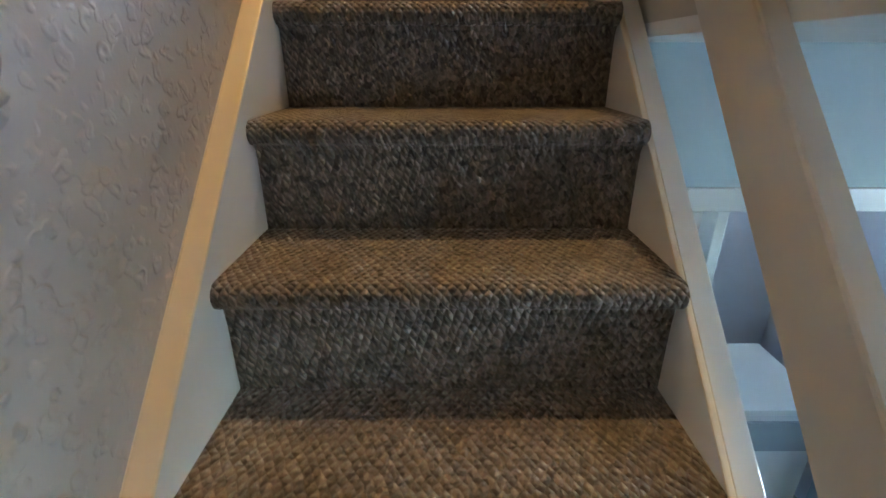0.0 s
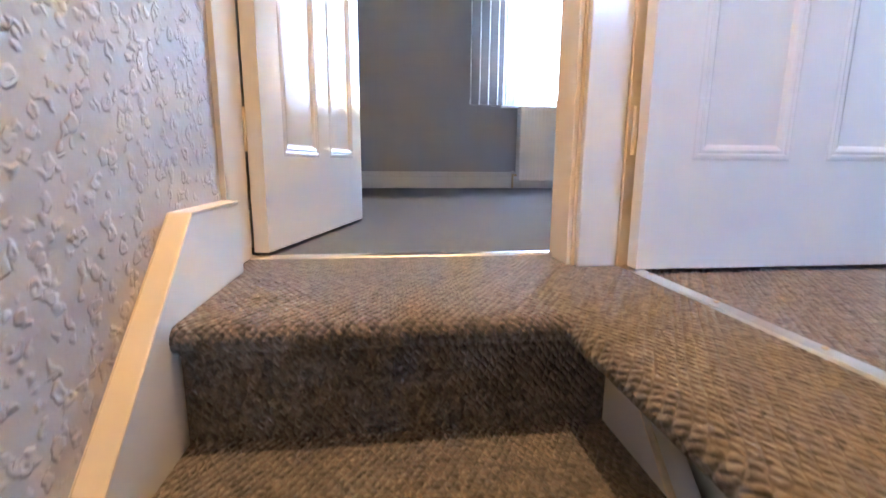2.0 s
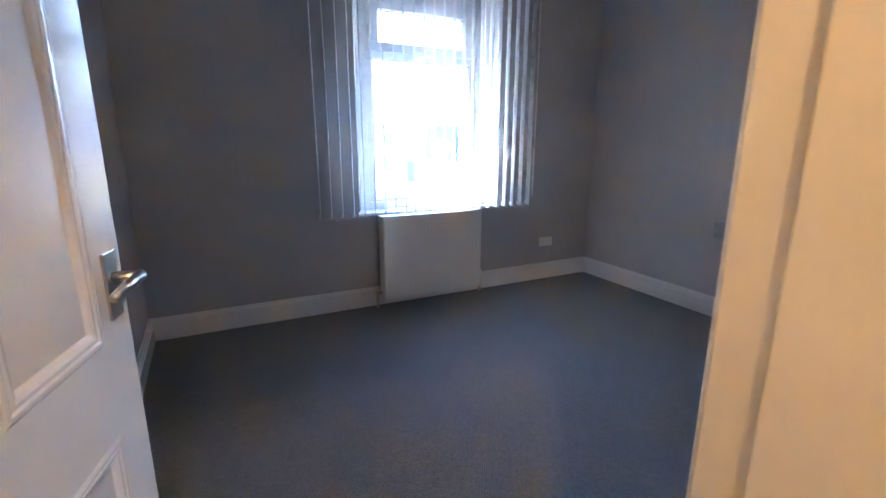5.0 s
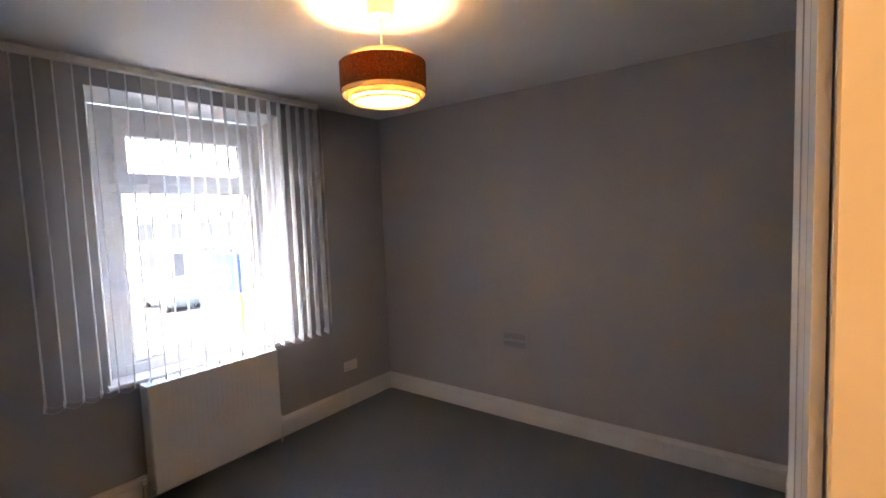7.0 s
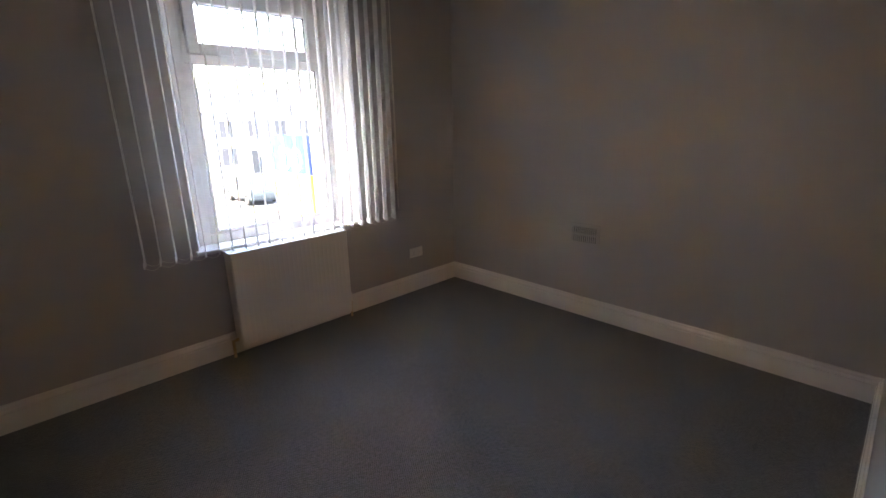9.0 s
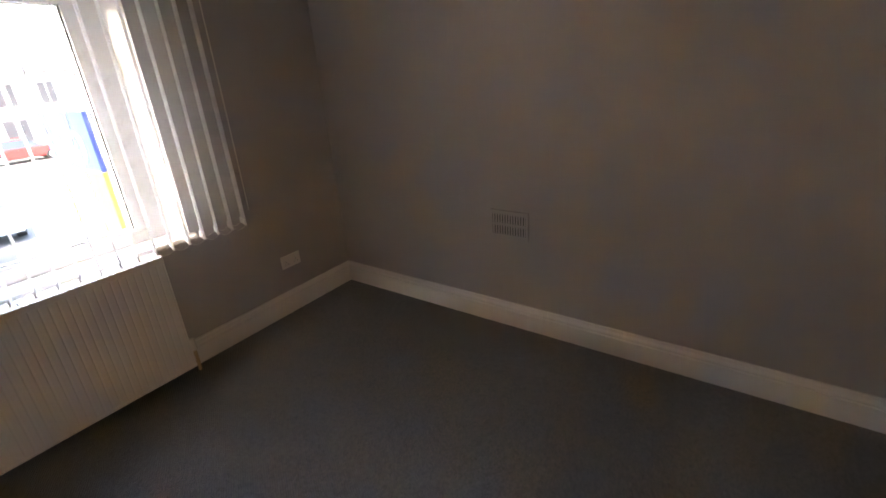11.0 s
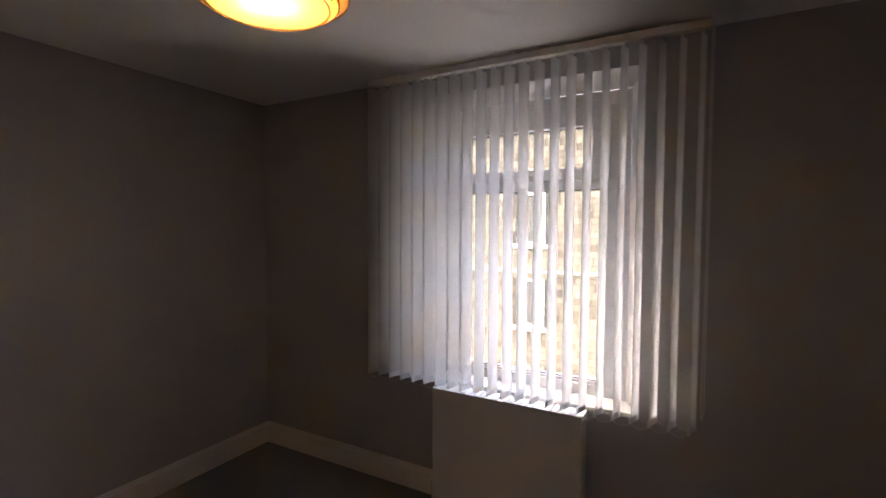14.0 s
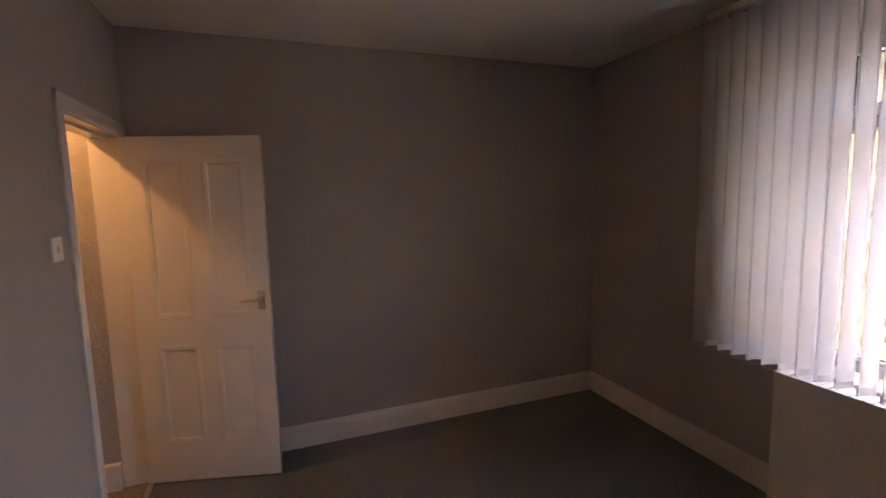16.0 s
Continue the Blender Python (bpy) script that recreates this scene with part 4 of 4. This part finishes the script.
def stone_house(x0, x1, y0, y1, eaves):
    h = thing("stone_house", ((x0 + x1) / 2, y0, GROUND), "yellow sandstone house with coursed blocks and a dark downpipe", "house")
    ox, oy, oz = (x0 + x1) / 2, y0, GROUND
    holes = [(-1.16, 1.25, -0.46, 2.55), (-1.16, -0.85, -0.46, 0.36)]
    part("wall", box(x0 - ox, 0.03, 0, x1 - ox, y1 - y0, eaves - oz), M_JOINT, h)
    verts, faces = [], []
    z, row = GROUND, 0
    while z < eaves - 0.1:
        ch = (0.15, 0.17, 0.14, 0.19, 0.16)[row % 5]
        x = x0 - 0.2 * (row % 3)
        while x < x1:
            w = random.uniform(0.24, 0.5)
            a, b, c, d = max(x, x0) + 0.006, min(x + w, x1) - 0.006, z + 0.006, z + ch - 0.006
            x += w
            if b - a < 0.03 or any(b > q[0] - 0.05 and a < q[2] + 0.05 and d > q[1] - 0.1 and c < q[3] + 0.12 for q in holes):
                continue
            f, n = y0 + random.uniform(-0.004, 0.010), len(verts)
            verts += [(a - ox, f - oy, c - oz), (b - ox, f - oy, c - oz), (b - ox, f - oy, d - oz), (a - ox, f - oy, d - oz),
                      (a - ox, 0.031, c - oz), (b - ox, 0.031, c - oz), (b - ox, 0.031, d - oz), (a - ox, 0.031, d - oz)]
            faces += [(n, n + 1, n + 2, n + 3), (n + 4, n, n + 3, n + 7), (n + 1, n + 5, n + 6, n + 2), (n + 3, n + 2, n + 6, n + 7), (n + 4, n + 5, n + 1, n)]
        z += ch
        row += 1
    data = bpy.data.meshes.new("stonework")
    data.from_pydata(verts, [], faces)
    data.materials.append(M_STONE)
    ob = new("stonework", data)
    ob.parent = h
    tagged(ob, "coursed yellow sandstone blocks", kind="stuff")
    for a, b, c, d in holes:
        w = part("window", box(a - ox, 0.032, b - oz, c - ox, 0.06, d - oz), M_PANE, h, "dark window with a slatted blind")
        fr = bmesh.new()
        for q in ((a, b, a + 0.06, d), (c - 0.06, b, c, d), (a + 0.06, b, c - 0.06, b + 0.06), (a + 0.06, d - 0.06, c - 0.06, d)):
            bm_box(fr, q[0] - ox, 0.0, q[1] - oz, q[2] - ox, 0.031, q[3] - oz)
        part("frame", fr, M_BOARDWHT, w)
        k = 0
        zz = b + 0.09
        while zz < d - 0.08:
            part("slat", box(a + 0.065 - ox, 0.018, zz - oz, c - 0.065 - ox, 0.026, zz + 0.025 - oz), M_PAVE, w)
            zz += 0.075
        part("sill", box(a - 0.12 - ox, -0.07, b - 0.12 - oz, c + 0.12 - ox, 0.02, b - 0.005 - oz, bevel=0.01), M_RENDER, w)
        part("lintel", box(a - 0.14 - ox, -0.015, d + 0.005 - oz, c + 0.14 - ox, 0.03, d + 0.16 - oz, bevel=0.008), M_STONE, w)
    part("ledge", box(x0 - ox, -0.06, 0.52 - oz, x1 - ox, 0.03, 0.60 - oz, bevel=0.01), M_RENDER, h, "pale projecting string course")
    bm = tube(bmesh.new(), (x1 - 0.10 - ox, -0.07, 0), (x1 - 0.10 - ox, -0.07, eaves - oz), 0.05, segments=12)
    p = part("downpipe", bm, M_IRON, h, "black cast-iron downpipe")
    for zz in (0.6, 2.4, 4.2, 6.0):
        part("collar", tube(bmesh.new(), (x1 - 0.10 - ox, -0.07, zz), (x1 - 0.10 - ox, -0.07, zz + 0.12), 0.066, segments=12), M_IRON, p)
    mid = (y1 - y0) / 2
    part("roof", prism([(-0.3, eaves - oz), (y1 - y0 + 0.3, eaves - oz), (mid, eaves - oz + 2.6)], "x", x0 - ox - 0.2, x1 - ox + 0.2), M_SLATE, h)


stone_house(-9.0, 1.85, 12.0, 19.0, 4.4)


def terrace_house(place, turn):
    h = thing("terrace_house", place, "pale rendered terraced house with a slate roof", "house", group="far terrace", turn=turn)
    part("wall", box(-2.5, 0, 0, 2.5, 7, 5.4), M_RENDER, h)
    part("roof", prism([(-0.3, 5.4), (7.3, 5.4), (3.5, 7.6)], "x", -2.5, 2.5), M_SLATE, h)
    for x, z, w, hh in ((-1.2, 0.9, 1.3, 1.5), (-1.2, 3.3, 1.1, 1.4), (1.2, 3.3, 0.9, 1.4)):
        p = part("window", box(x - w / 2, -0.03, z, x + w / 2, 0.0, z + hh), M_NET, h)
        part("frame", box(x - 0.03, -0.06, z, x + 0.03, -0.031, z + hh), M_BOARDWHT, p)
        part("sill", box(x - w / 2 - 0.1, -0.12, z - 0.12, x + w / 2 + 0.1, -0.001, z - 0.005), M_STONE, p)
    part("door", box(0.75, -0.03, 0.05, 1.65, 0.0, 2.1), M_IRON, h)
    c = part("chimney", box(1.9, 3.0, 6.8, 2.5, 4.0, 8.6), M_STONE, h)
    return h


far = terrace_house((7.5, 43.0, GROUND), 0)
for k in range(1, 6):
    copy_thing(far, pose(7.5 + 5.0 * k, 43.0, GROUND))
for k in range(4):
    copy_thing(far, pose(1.85, 24.0 + 5.0 * k, GROUND, 0, 0, 90))


def car(name, place, turn, colour, label):
    c = thing(name, place, label, "car", group="parked cars", turn=turn)
    m = shader(name + "_paint", colour, 0.25)[0]
    m.node_tree.nodes["Principled BSDF"].inputs["Coat Weight"].default_value = 0.6
    lower = [(-2.0, 0.28), (2.0, 0.28), (2.05, 0.55), (1.95, 0.78), (1.05, 0.92), (-1.75, 0.95), (-2.02, 0.80), (-2.05, 0.5)]
    bm = prism(lower, "y", -0.85, 0.85)
    bmesh.ops.bevel(bm, geom=bm.edges[:], offset=0.07, segments=3, affect="EDGES")
    part("body", bm, m, c, smooth=False)
    cab = bmesh.new()
    v = []
    for x, z, w in ((-1.7, 0.92, 0.80), (1.0, 0.90, 0.80), (0.25, 1.42, 0.62), (-1.25, 1.42, 0.62)):
        v.append((cab.verts.new((x, -w, z)), cab.verts.new((x, w, z))))
    for i in range(4):
        j = (i + 1) % 4
        cab.faces.new((v[i][0], v[j][0], v[j][1], v[i][1]))
    cab.faces.new([q[0] for q in v])
    cab.faces.new([q[1] for q in v][::-1])
    bmesh.ops.recalc_face_normals(cab, faces=cab.faces)
    part("glasshouse", cab, M_PANE, c, "dark tinted car windows")
    part("roof_panel", box(-1.26, -0.63, 1.415, 0.27, 0.63, 1.445, bevel=0.012), m, c)
    for x in (-1.3, 1.3):
        for y in (-0.78, 0.78):
            w = part("wheel", tube(bmesh.new(), (x, y - 0.1, 0.31), (x, y + 0.1, 0.31), 0.31, segments=24), M_TYRE, c)
            part("rim", tube(bmesh.new(), (x, y - 0.108, 0.31), (x, y + 0.108, 0.31), 0.19, segments=18), M_CHROME, w)
    for y in (-0.6, 0.6):
        part("headlight", box(1.93, y - 0.16, 0.60, 2.04, y + 0.16, 0.74, bevel=0.02), M_BOARDWHT, c)
    return c


car("parked_car", (4.3, 21.5, GROUND), -90, (0.55, 0.56, 0.58), "silver parked hatchback by the kerb")
car("parked_car", (4.2, 27.0, GROUND), -90, (0.75, 0.75, 0.75), "white parked hatchback by the kerb")
car("parked_car", (4.2, 32.5, GROUND), -90, (0.05, 0.055, 0.06), "black parked hatchback by the kerb")
car("parked_car", (4.3, 39.0, GROUND), -90, (0.03, 0.25, 0.45), "bright blue parked hatchback by the kerb")
car("parked_car", (11.6, 27.5, GROUND), 90, (0.04, 0.05, 0.055), "dark parked hatchback across the street")
car("parked_car", (10.4, 40.2, GROUND), 0, (0.5, 0.03, 0.025), "red parked hatchback across the street")

# sign board on the front of this house
sign = thing("letting_board", (2.47, 3.86, 0.70), "blue and yellow agent's board bracketed to the house front", "sign")
part("blue_panel", box(-0.012, -0.33, 0.38, 0.012, 0.35, 0.70, bevel=0.002), M_BOARDBLUE, sign)
part("yellow_panel", box(-0.012, -0.33, 0.0, 0.012, 0.35, 0.3795, bevel=0.002), M_BOARDYEL, sign)
for y in (-0.12, 0.08):
    ring = lathe([(0.075, -0.002), (0.090, -0.002), (0.090, 0.002), (0.075, 0.002), (0.075, -0.002)], 24)
    ring.transform(pose(-0.0145, y, 0.50, 0, 90, 0))
    part("emblem", ring, M_BOARDWHT, sign)
part("emblem_bar", box(-0.0165, 0.15, 0.44, -0.0125, 0.165, 0.60), M_BOARDWHT, sign)
part("post", box(0.013, -0.42, 0.60, 0.05, 0.33, 0.65), M_BOARDWHT, sign)
